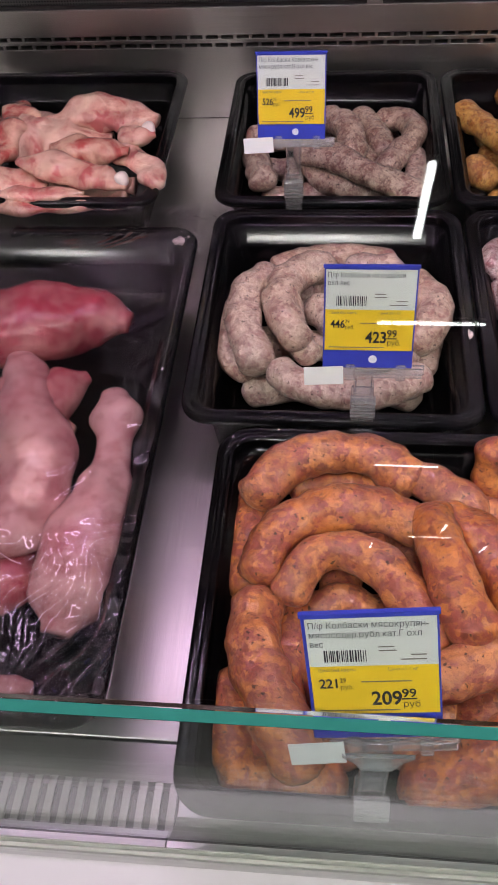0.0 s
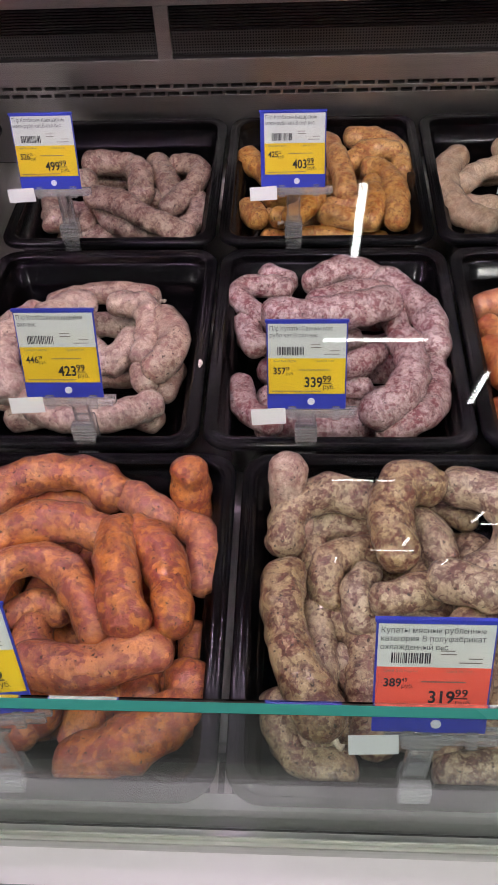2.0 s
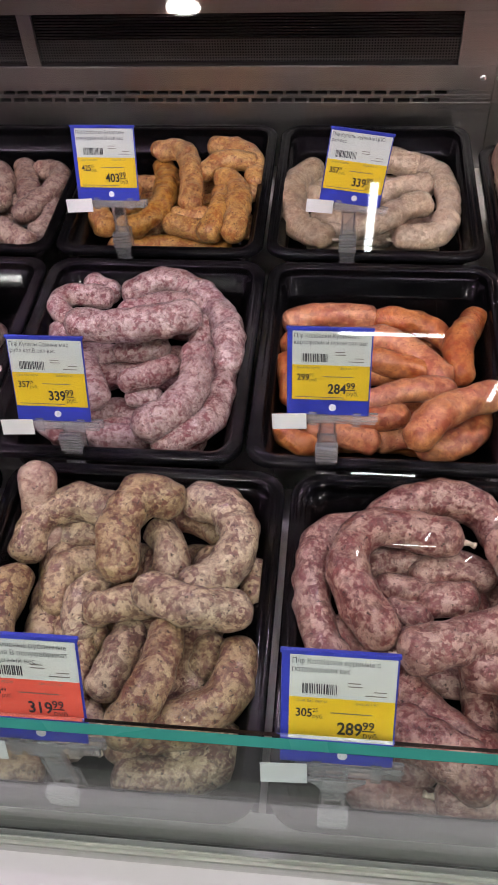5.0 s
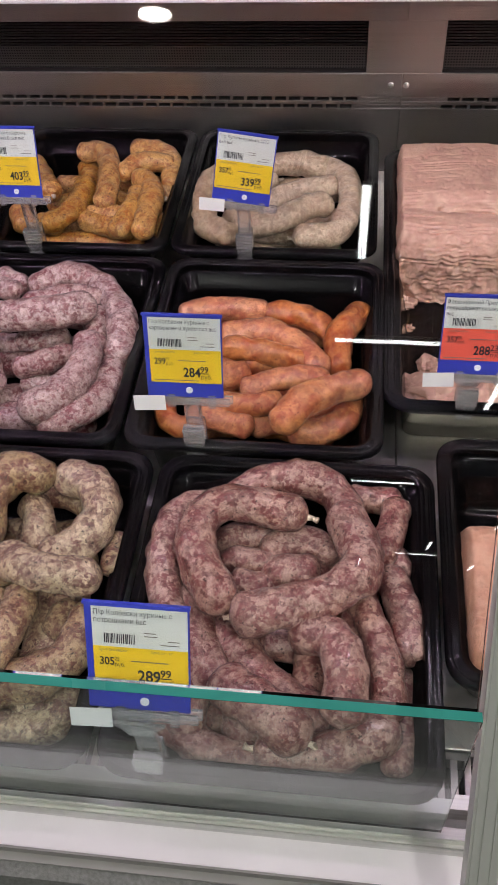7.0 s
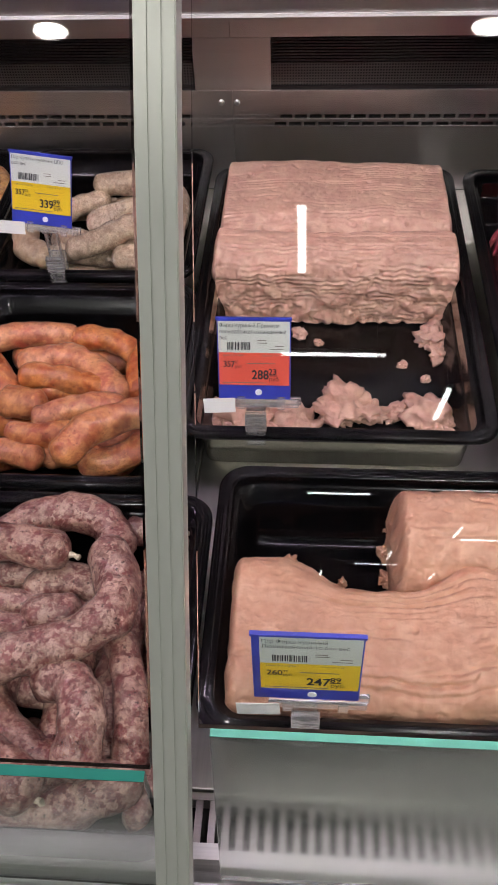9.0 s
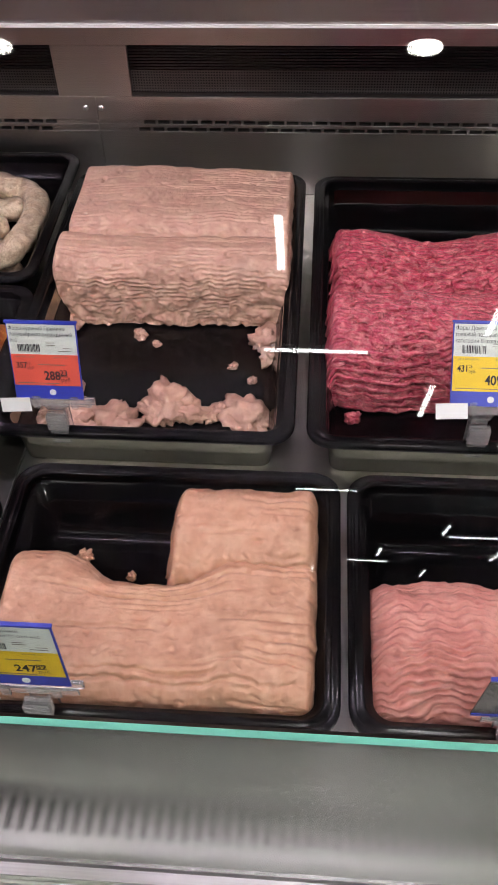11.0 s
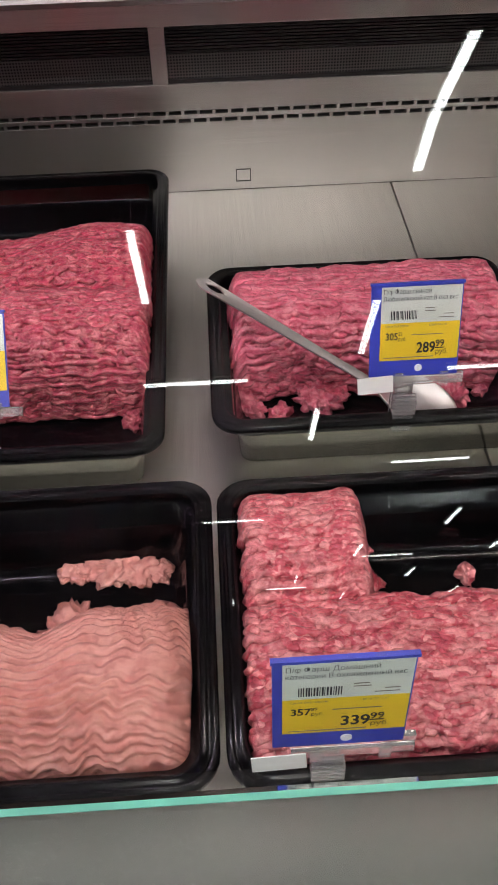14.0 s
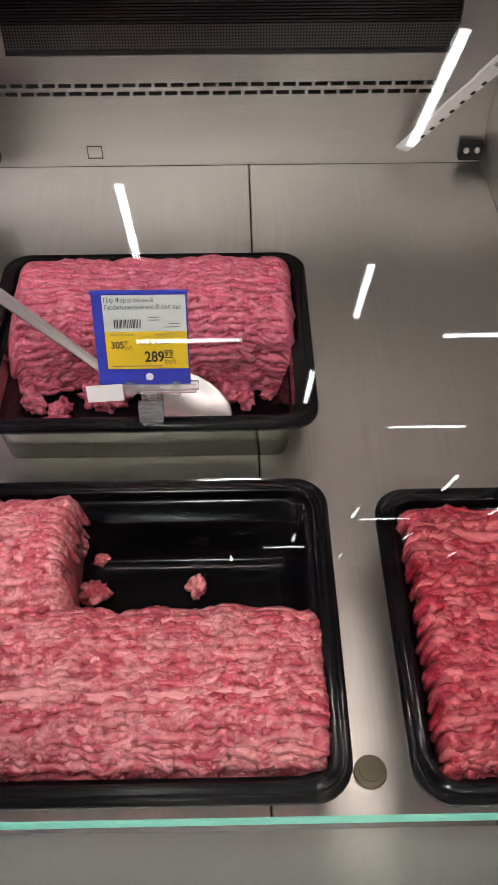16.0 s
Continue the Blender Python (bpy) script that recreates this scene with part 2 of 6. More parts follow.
def perforated(name):
    """Dark sheet with rows of small punched holes."""
    m, nt, b = nodes_of(name)
    b.inputs["Metallic"].default_value = 0.6
    b.inputs["Roughness"].default_value = 0.4
    tc = nt.nodes.new("ShaderNodeTexCoord")
    v = nt.nodes.new("ShaderNodeTexVoronoi")
    v.inputs["Scale"].default_value = 260
    v.inputs["Randomness"].default_value = 0.0
    nt.links.new(tc.outputs["Object"], v.inputs["Vector"])
    r = nt.nodes.new("ShaderNodeMapRange")
    r.inputs["From Min"].default_value = 0.25
    r.inputs["From Max"].default_value = 0.4
    nt.links.new(v.outputs["Distance"], r.inputs["Value"])
    n = nt.nodes.new("ShaderNodeTexNoise")
    n.inputs["Scale"].default_value = 30
    nt.links.new(tc.outputs["Object"], n.inputs["Vector"])
    mx = nt.nodes.new("ShaderNodeMix")
    mx.data_type = "RGBA"
    mx.inputs["A"].default_value = (0.004, 0.004, 0.004, 1)
    mx.inputs["B"].default_value = (0.10, 0.09, 0.09, 1)
    nt.links.new(r.outputs["Result"], mx.inputs["Factor"])
    nt.links.new(mx.outputs["Result"], b.inputs["Base Color"])
    return m


STEEL = brushed("steel_wall", (0.54, 0.51, 0.49), 0.33)
STEEL_DECK = brushed("steel_deck", (0.76, 0.74, 0.70), 0.34, (60, 1.5, 60))
STEEL_BRIGHT = brushed("steel_bright", (0.83, 0.84, 0.81), 0.32)
PAN = brushed("pan_steel", (0.34, 0.325, 0.27), 0.15)
BLACK = plain("black_tray", (0.0025, 0.0025, 0.003), 0.10, 0, 60, 0.3, 0.006, coat=0.0, spec=0.34)
BLACK_RIM = plain("black_tray_rim", (0.003, 0.003, 0.0036), 0.11, 0, 90, 0.3, 0.008, spec=0.5)
# near-black parts; also stands for the shade inside slots and grilles
DARK = plain("dark_body_and_gap_shade", (0.012, 0.011, 0.011), 0.7)
PERF = perforated("perforated_sheet")
LOUVRE = plain("dark_louvre", (0.018, 0.015, 0.015), 0.4, 0.3, 120, 0.3)
WHITE = plain("white_plastic", (0.90, 0.885, 0.875), 0.35, 0, 30, 0.04, 0.01)
GREY_TRIM = plain("grey_trim", (0.36, 0.36, 0.33), 0.4, 0.2, 50, 0.08)
MESH_MAT = plain("ribbed_mat", (0.22, 0.23, 0.21), 0.6, 0, 300, 0.5, 0.3)
GLASS = clear("pane_glass", (0.97, 0.99, 0.985))
GLASS_LOW = clear("low_pane_glass", (0.87, 0.965, 0.94), 0.0, 1.47, 0.995)
MISTED = misted("misted_glass")
GLASS_EDGE = plain("glass_edge_green", (0.05, 0.40, 0.31), 0.25, 0, 25, 0.1, 0, coat=0.5)
GLASS_EDGE_PALE = plain("glass_edge_pale", (0.18, 0.62, 0.48), 0.25, 0, 25, 0.1, 0, coat=0.5)
CLIP = clear("clear_plastic", (0.99, 0.985, 0.99), 0.03, 1.46, 0.87)
BLUE = plain("tag_blue", (0.035, 0.05, 0.42), 0.35, 0, 40, 0.06, 0)
PAPER = plain("tag_paper", (0.62, 0.66, 0.62), 0.5, 0, 60, 0.04, 0)
YELLOW = plain("tag_yellow", (0.76, 0.52, 0.02), 0.5, 0, 60, 0.04, 0)
RED = plain("tag_red", (0.72, 0.10, 0.065), 0.5, 0, 60, 0.04, 0)
INK = plain("ink", (0.02, 0.02, 0.03), 0.6, 0, 60, 0.1, 0)
INK_SOFT = plain("faded_ink", (0.16, 0.15, 0.13), 0.6, 0, 60, 0.1, 0)
FLAP = plain("white_label", (0.80, 0.81, 0.80), 0.45, 0, 60, 0.03, 0)
TAG_BACK = plain("tag_back", (0.10, 0.085, 0.08), 0.22, 0, 60, 0.2, 0, coat=0.4)
SPOON = brushed("spoon_steel", (0.80, 0.80, 0.81), 0.34, (2, 60, 60))
BRASS = plain("bronze_plug", (0.16, 0.14, 0.09), 0.45, 0.6, 80, 0.2)
FILM = film_material("cling_film")
TUBE = glow("tube_glow", (0.95, 1.0, 0.98), 26)
SPOT_GLOW = glow("downlight_glow", (1.0, 0.95, 0.84), 60)
HALL_CEILING = plain("hall_ceiling", (0.015, 0.016, 0.0165), 0.9, 0, 3, 0.2)
HALL_WALL = plain("hall_wall", (0.035, 0.037, 0.036), 0.8, 0, 3, 0.3)
HALL_FLOOR = plain("hall_floor", (0.09, 0.09, 0.086), 0.35, 0, 12, 0.1)

M_ORANGE = meat("spicy_orange_sausage", (0.37, 0.094, 0.066), (0.55, 0.205, 0.058), 0.22, 60, (0.045, 0.02, 0.010), fleck=0.4, chunk=105, chunk_share=0.22, marbling=1.2, casing=0.12, herbs=0.38, grain=0.16, vary=0.05)
M_BROWN = meat("grey_brown_sausage", (0.205, 0.090, 0.066), (0.47, 0.36, 0.215), 0.32, 80, (0.035, 0.026, 0.018), vary=0.16, fleck=0.45, chunk=130, chunk_share=0.28, marbling=1.25, casing=0.10, herbs=0.45, grain=0.17)
M_MAUVE = meat("mauve_sausage", (0.22, 0.068, 0.064), (0.44, 0.29, 0.235), 0.28, 80, (0.05, 0.025, 0.022), grain=0.16, fleck=0.45, chunk=125, chunk_share=0.24, marbling=1.25, casing=0.10)
M_GREY = meat("pale_grey_sausage", (0.38, 0.20, 0.17), (0.57, 0.43, 0.335), 0.42, 80, (0.05, 0.03, 0.022), fleck=0.4, chunk=110, chunk_share=0.28, marbling=1.0, casing=0.15)
M_PINK = meat("pink_pork_sausage", (0.27, 0.088, 0.096), (0.56, 0.42, 0.39), 0.36, 90, (0.07, 0.035, 0.03), grain=0.14, fleck=0.45, chunk=140, chunk_share=0.30, marbling=1.1, casing=0.10)
M_CARROT = meat("bright_orange_sausage", (0.45, 0.115, 0.055), (0.62, 0.27, 0.11), 0.34, 40, (0.16, 0.04, 0.02), grain=0.12, fleck=0.35, vary=0.08, chunk=95, chunk_share=0.2, marbling=0.9, casing=0.15)
M_KAVK = meat("grey_sausage", (0.27, 0.132, 0.112), (0.51, 0.385, 0.30), 0.40, 90, (0.04, 0.025, 0.02), fleck=0.4, chunk=140, chunk_share=0.26, marbling=1.1, casing=0.12)
M_CURRY = meat("curry_yellow_sausage", (0.46, 0.165, 0.048), (0.64, 0.37, 0.12), 0.40, 80, (0.08, 0.03, 0.012), fleck=0.4, chunk=115, chunk_share=0.26, marbling=1.2, casing=0.12)
M_WHITE = meat("creamy_white_sausage", (0.54, 0.37, 0.25), (0.68, 0.535, 0.375), 0.42, 90, (0.24, 0.16, 0.09), grain=0.14, fleck=0.35, chunk=120, chunk_share=0.24, marbling=0.9, casing=0.12)
M_PALE = meat("pale_chicken_piece", (0.50, 0.11, 0.105), (0.68, 0.44, 0.34), 0.44, 24, None, 0.25, 0, 0.6, fat_soft=0.16, fleck=0.3, chunk=34, chunk_share=0.3, marbling=0.6)
M_CHICKEN_MINCE = meat("pale_chicken_mince", (0.61, 0.350, 0.270), (0.68, 0.435, 0.335), 0.34, 60, None, 0.42, 0, 0.25, fleck=0.25, vary=0.02)
M_PEACH_MINCE = meat("peach_chicken_mince", (0.58, 0.30, 0.195), (0.63, 0.365, 0.25), 0.34, 60, None, 0.42, 0, 0.2, fleck=0.25, vary=0.02)
M_BEEF = meat("red_beef_mince", (0.47, 0.048, 0.095), (0.60, 0.185, 0.20), 0.32, 110, None, 0.33, 0.12, 0.5, vary=0.03, fleck=0.3)
M_ROSE = meat("rose_turkey_mince", (0.57, 0.215, 0.185), (0.62, 0.29, 0.245), 0.34, 60, None, 0.4, 0, 0.25, fleck=0.25, vary=0.02)
M_PORK = meat("pink_pork_mince", (0.56, 0.085, 0.145), (0.63, 0.20, 0.245), 0.30, 90, None, 0.34, 0.10, 0.4, vary=0.03)
M_COARSE = meat("coarse_pork_mince", (0.53, 0.060, 0.094), (0.66, 0.265, 0.265), 0.26, 40, None, 0.32, 0.08, 0.4, island_fat=0.10, vary=0.03, chunk=165, chunk_share=0.22, marbling=0.9)
M_DEEP = meat("deep_red_mince", (0.42, 0.015, 0.042), (0.54, 0.125, 0.135), 0.22, 50, None, 0.32, 0.15, 0.4, island_fat=0.14, vary=0.03, chunk=165, chunk_share=0.14, marbling=0.6)
M_SKIN = meat("raw_chicken_skin", (0.46, 0.135, 0.165), (0.60, 0.355, 0.345), 0.52, 20, None, 0.24, 0, 0.6, fat_soft=0.3, fleck=0.35, chunk=40, chunk_share=0.25, marbling=0.35, relief=0.7)
M_FLESH = meat("raw_chicken_flesh", (0.46, 0.085, 0.12), (0.60, 0.29, 0.28), 0.30, 22, None, 0.26, 0, 0.6, fat_soft=0.2, fleck=0.3, chunk=36, chunk_share=0.2, marbling=0.4)
CASING = plain("sausage_casing", (0.60, 0.50, 0.38), 0.3, 0, 200, 0.15, 0.2, coat=0.6)
BONE = plain("bone_end", (0.72, 0.60, 0.56), 0.35, 0, 60, 0.08)
POST_ALU = plain("anodised_aluminium", (0.70, 0.73, 0.66), 0.40, 0.25, 25, 0.05, 0.005)


# ---------------------------------------------------------------- building helpers
def part(name, bm, material, parent, label=""):
    me = bpy.data.meshes.new(name)
    bm.to_mesh(me)
    bm.free()
    me.materials.append(material)
    ob = new(name, me)
    ob.parent = parent
    if label:
        ob["label"] = label
    return ob


def from_arrays(name, verts, faces, material, parent=None, smooth=True, label=""):
    me = bpy.data.meshes.new(name)
    me.from_pydata([tuple(v) for v in verts], [], faces)
    if smooth:
        me.polygons.foreach_set("use_smooth", [True] * len(me.polygons))
    me.materials.append(material)
    me.update()
    ob = new(name, me)
    ob.parent = parent
    if label:
        ob["label"] = label
    return ob


def empty(name, m):
    ob = new(name)
    ob.matrix_world = m
    ob.empty_display_size = 0.02
    return ob


def box(bm, x0, x1, y0, y1, z0, z1, bevel=0.0):
    r = bmesh.ops.create_cube(bm, size=1)
    for v in r["verts"]:
        v.co = Vector(((x0 + x1) / 2 + v.co.x * (x1 - x0), (y0 + y1) / 2 + v.co.y * (y1 - y0), (z0 + z1) / 2 + v.co.z * (z1 - z0)))
    if bevel:
        edges = list({e for v in r["verts"] for e in v.link_edges})
        bmesh.ops.bevel(bm, geom=edges, offset=bevel, segments=2, affect="EDGES", profile=0.5)
    return bm


def box_part(name, x0, x1, y0, y1, z0, z1, material, parent=None, bevel=0.0, label=""):
    return part(name, box(bmesh.new(), x0, x1, y0, y1, z0, z1, bevel), material, parent, label)


def prism(bm, outline, x0, x1):
    """A profile in y and z drawn out along x."""
    a = [bm.verts.new((x0, y, z)) for y, z in outline]
    b = [bm.verts.new((x1, y, z)) for y, z in outline]
    n = len(outline)
    for i in range(n):
        bm.faces.new((a[i], a[(i + 1) % n], b[(i + 1) % n], b[i]))
    bm.faces.new(a[::-1])
    bm.faces.new(b)
    bmesh.ops.recalc_face_normals(bm, faces=bm.faces[:])
    return bm


def smooth_path(points, step):
    """Catmull-Rom through the points, in even steps."""
    p = [Vector(q) for q in points]
    if len(p) == 2:
        p = [p[0], (p[0] + p[1]) / 2, p[1]]
    p = [p[0] * 2 - p[1]] + p + [p[-1] * 2 - p[-2]]
    fine = []
    for i in range(1, len(p) - 2):
        for k in range(10):
            t = k / 10
            a, b, c, d = p[i - 1:i + 3]
            fine.append(0.5 * ((2 * b) + (c - a) * t + (2 * a - 5 * b + 4 * c - d) * t * t + (3 * b - a - 3 * c + d) * t ** 3))
    fine.append(p[-2])
    length = sum((fine[i + 1] - fine[i]).length for i in range(len(fine) - 1))
    n = max(6, int(length / step))
    out, want, run = [fine[0]], length / n, 0.0
    for i in range(len(fine) - 1):
        seg = (fine[i + 1] - fine[i]).length
        while seg > 0 and run + seg >= want * len(out) and len(out) < n:
            k = (want * len(out) - run) / seg
            out.append(fine[i].lerp(fine[i + 1], k))
        run += seg
    out.append(fine[-1])
    return out, length


def tube(path, radius_of, sides=14, flat=1.0, lump=0.0, seed=0.0, freq=60.0):
    """A closed tube round a path; radius_of(s) with s from 0 to 1. Returns vertices and faces."""
    n = len(path)
    verts, faces = [], []
    for i, p in enumerate(path):
        t = (path[min(i + 1, n - 1)] - path[max(i - 1, 0)]).normalized()
        side = t.cross(Vector((0, 0, 1)))
        side = side.normalized() if side.length > 1e-4 else Vector((1, 0, 0))
        up = side.cross(t).normalized()
        r = radius_of(i / (n - 1))
        for k in range(sides):
            a = 2 * math.pi * k / sides
            d = side * math.cos(a) + up * (math.sin(a) * flat)
            q = p + d * r
            if lump:
                q = q + d * (lump * r * noise.noise(q * freq + Vector((seed, seed, 0))))
            verts.append(q)
    for i in range(n - 1):
        for k in range(sides):
            a, b = i * sides + k, i * sides + (k + 1) % sides
            faces.append((a, b, b + sides, a + sides))
    faces.append(tuple(range(sides))[::-1])
    faces.append(tuple(range((n - 1) * sides, n * sides)))
    return verts, faces


# ---------------------------------------------------------------- the hall round the counter
def slab(name, x0, x1, y0, y1, z0, z1, material, label, category):
    return tagged(box_part(name, x0, x1, y0, y1, z0, z1, material), label, category, kind="structure")


slab("floor", -8, 10, -30, 5, -0.1, 0, HALL_FLOOR, "pale grey tiled shop floor", "floor")
slab("ceiling", -8, 10, -30, 5, 5.3, 5.4, HALL_CEILING, "dark grey hall ceiling with long tubes", "ceiling")
slab("wall_south", -8, 10, -30.2, -30, 0, 5.3, HALL_WALL, "plain grey hall wall", "wall")
slab("wall_north", -8, 10, 5, 5.2, 0, 5.3, HALL_WALL, "plain grey hall wall behind counter", "wall")
slab("wall_west", -8.2, -8, -30, 5, 0, 5.3, HALL_WALL, "plain grey hall wall", "wall")
slab("wall_east", 10, 10.2, -30, 5, 0, 5.3, HALL_WALL, "plain grey hall wall", "wall")


def tube_light(m, length=1.5):
    base = tagged(empty("ceiling_light", m), "long white tube light hanging under ceiling", "ceiling light", "hall tube lights")
    box_part("housing", -0.05, 0.05, -length / 2, length / 2, 0.0, 0.05, GREY_TRIM, base, 0.006)
    box_part("diffuser", -0.035, 0.035, -length / 2 + 0.01, length / 2 - 0.01, -0.02, -0.001, TUBE, base, 0.006, "glowing white diffuser")
    for y in (-length / 2 + 0.1, length / 2 - 0.1):
        box_part("hanger", -0.004, 0.004, y - 0.004, y + 0.004, 0.05, 0.4, GREY_TRIM, base)
    return base


first = tube_light(pose(0.89, -5.65, 4.9), 1.2)
tube_light(pose(3.05, -3.6, 4.9), 1.75)
for x, y in ((3.05, -7.0), (2.72, -9.75), (5.9, -15.4), (4.4, -18.2), (7.6, -18.2), (6.2, -21.5), (3.2, -21.5), (4.8, -25.0), (8.2, -25.0), (1.5, -25.0)):
    copy_thing(first, pose(x, y, 4.9))
for x, y in ((1.25, -8.15), (4.7, -8.1), (4.65, -11.6), (1.6, -14.8), (5.2, -19.0), (3.0, -23.0)):
    copy_thing(first, pose(x, y, 4.9, 0, 0, 90))


def downlight(m):
    base = tagged(empty("downlight", m), "round warm white downlight hanging above the aisle", "downlight", "aisle downlights")
    bm = bmesh.new()
    bmesh.ops.create_cone(bm, cap_ends=True, segments=28, radius1=0.062, radius2=0.058, depth=0.03, matrix=Matrix.Translation((0, 0, 0.03)))
    part("can", bm, HALL_CEILING, base)
    bm = bmesh.new()
    bmesh.ops.create_cone(bm, cap_ends=True, segments=28, radius1=0.054, radius2=0.056, depth=0.012, matrix=Matrix.Translation((0, 0, 0.008)))
    part("lens", bm, SPOT_GLOW, base, "bright glowing lens")
    bm = bmesh.new()
    bmesh.ops.create_cone(bm, cap_ends=True, segments=10, radius1=0.008, radius2=0.008, depth=1.86, matrix=Matrix.Translation((0, 0, 0.97)))
    part("stem", bm, GREY_TRIM, base)
    return base


first = downlight(Matrix.Translation(SPOTS[0]))
for p in SPOTS[1:]:
    copy_thing(first, Matrix.Translation(p))


# ---------------------------------------------------------------- the counter itself
counter = tagged(empty("display_counter", Matrix.Identity(4)), "stainless steel refrigerated meat display counter with glass front", "display counter")
X0 = -0.95
# deck plates with fine joints
for a, b in ((X0, -0.3965), (-0.3955, 0.8535), (0.8545, 1.8115), (1.8130, END)):
    box_part("deck_plate", a, b, 0.328, WALL, DECK - 0.02, DECK, STEEL_DECK, counter, 0.0012)
# near-black, so the front air slots look unlit inside
box_part("deck_base", X0, END, 0.2, WALL, 0.3, DECK - 0.025, DARK, counter)
# front air return: plate with long slots
SLOT0, SLOT1 = 0.288, 0.320
for a, b, y in ((X0, 0.065, SLOT1 - 0.022), (0.066, END, SLOT1)):
    box_part("air_return_rear", a, b, y, 0.326, DECK - 0.02, DECK - 0.001, STEEL, counter)
prof = [(0.243, 0.874), (0.252, 0.872), (0.264, DECK + 0.010), (0.276, DECK - 0.002), (SLOT0, DECK - 0.002), (SLOT0, DECK - 0.02), (0.243, DECK - 0.02)]
part("front_sill", prism(bmesh.new(), prof, 0.066, END), STEEL_BRIGHT, counter, "satin steel front sill")
prof = [(0.243, 0.874), (0.250, 0.872), (0.256, DECK + 0.008), (0.261, DECK - 0.002), (SLOT0 - 0.022, DECK - 0.002), (SLOT0 - 0.022, DECK - 0.02), (0.243, DECK - 0.02)]
part("front_sill", prism(bmesh.new(), prof, X0, 0.065), STEEL_BRIGHT, counter, "satin steel front sill")
first_bar = box_part("bar", 0, 0.0056, SLOT0, SLOT1, DECK - 0.006, DECK - 0.002, STEEL, counter)
first_bar.location = (X0, -0.022, 0)
for i in range(1, int((END - X0) / 0.0112)):
    bar = new("bar", first_bar.data)
    bar.parent = counter
    x = X0 + 0.0112 * i
    bar.location = (x, -0.022 if x < 0.060 else 0.0, 0)
# front ledge: white strip between grooved trims, then a ribbed bumper
part("trim_strip", prism(bmesh.new(), [(0.243, 0.870), (0.243, 0.82), (0.234, 0.82), (0.234, 0.866), (0.2365, 0.871), (0.2385, 0.868), (0.240, 0.872)], X0, END), STEEL_BRIGHT, counter)
part("white_ledge", prism(bmesh.new(), [(0.234, 0.865), (0.234, 0.81), (0.209, 0.81), (0.209, 0.862)], X0, END), WHITE, counter, "white plastic front ledge")
part("trim_strip", prism(bmesh.new(), [(0.209, 0.864), (0.209, 0.80), (0.200, 0.80), (0.200, 0.858), (0.206, 0.859), (0.207, 0.865)], X0, END), GREY_TRIM, counter)
part("bumper", prism(bmesh.new(), [(0.200, 0.856), (0.200, 0.12), (0.186, 0.12), (0.186, 0.84), (0.190, 0.852)], X0, END), MESH_MAT, counter, "grey ribbed bumper")
box_part("plinth", X0, END, 0.21, 1.3, 0.0, 0.3, DARK, counter)
# back wall: panels with real slots and dark grilles
ROW_Z = (0.949, 0.960)
def wall_strip(x0, x1, z0, z1):
    box_part("wall_panel", x0, x1, WALL, WALL + 0.012, z0, z1, STEEL, counter, 0.0006)


MODULES = ((-0.394, 0.8538), (0.8542, END))
for m0, m1 in MODULES:
    wall_strip(m0, m1, DECK, 0.9463)
    wall_strip(m0, m1, 0.9517, 0.9573)
    wall_strip(m0, m1, 0.9627, 0.998)
    wall_strip(m0, m1, 1.070, 1.096)
    bm = bmesh.new()
    s0, s1 = m0 + 0.058, m1 - 0.056
    for z, off in ((ROW_Z[0], 0.0), (ROW_Z[1], 0.0085)):
        box(bm, m0, s0 + off, WALL, WALL + 0.012, z - 0.0027, z + 0.0027)
        x = s0 + off
        while x < s1 - 0.02:
            box(bm, x + 0.0165, min(x + 0.0208, s1), WALL, WALL + 0.012, z - 0.0027, z + 0.0027)
            x += 0.0208
        box(bm, x, m1, WALL, WALL + 0.012, z - 0.0027, z + 0.0027)
    part("slot_bridges", bm, STEEL, counter)
GRILLES = ((-0.34, 0.197), (0.217, 0.802), (0.908, 1.486), (1.506, 2.074))
posts = [-0.394, *[v for g in GRILLES for v in g], END]
for a, b in zip(posts[0::2], posts[1::2]):
    wall_strip(a, b, 0.998, 1.070)
for a, b in GRILLES:
    box_part("grille_frame", a, b, WALL + 0.003, WALL + 0.02, 0.997, 1.003, LOUVRE, counter)
    box_part("perforated_grille", a, b, WALL + 0.006, WALL + 0.016, 1.003, 1.034, PERF, counter, 0, "dark perforated air grille")
    for k in range(9):
        z = 1.0355 + 0.0040 * k
        box_part("louvre", a, b, WALL + 0.006, WALL + 0.014, z, z + 0.0026, LOUVRE, counter)
# added near-black sheet in place of the unlit hollow behind slots and grilles
box_part("gap_shade_backing", -0.6, END, WALL + 0.03, WALL + 0.1, DECK - 0.02, 1.15, DARK, counter)
wall_strip(X0, -0.398, DECK, 1.096)
# two screws on the wide post
for x in (0.838, 0.860):
    bm = bmesh.new()
    bmesh.ops.create_uvsphere(bm, u_segments=12, v_segments=6, radius=0.0045, matrix=Matrix.Translation((x, WALL - 0.0005, 0.981)) @ Matrix.Diagonal((1, 0.6, 1, 1)))
    part("screw", bm, STEEL_BRIGHT, counter)
# square embossed mark low on the wall
bm = bmesh.new()
for a, b, c, d in ((1.590, 1.5912, 0.857, 0.876), (1.6098, 1.611, 0.857, 0.876), (1.5912, 1.6098, 0.857, 0.8582), (1.5912, 1.6098, 0.8748, 0.876)):
    box(bm, a, b, WALL - 0.0008, WALL, c, d)
part("punched_mark", bm, LOUVRE, counter, "small square punched mark")
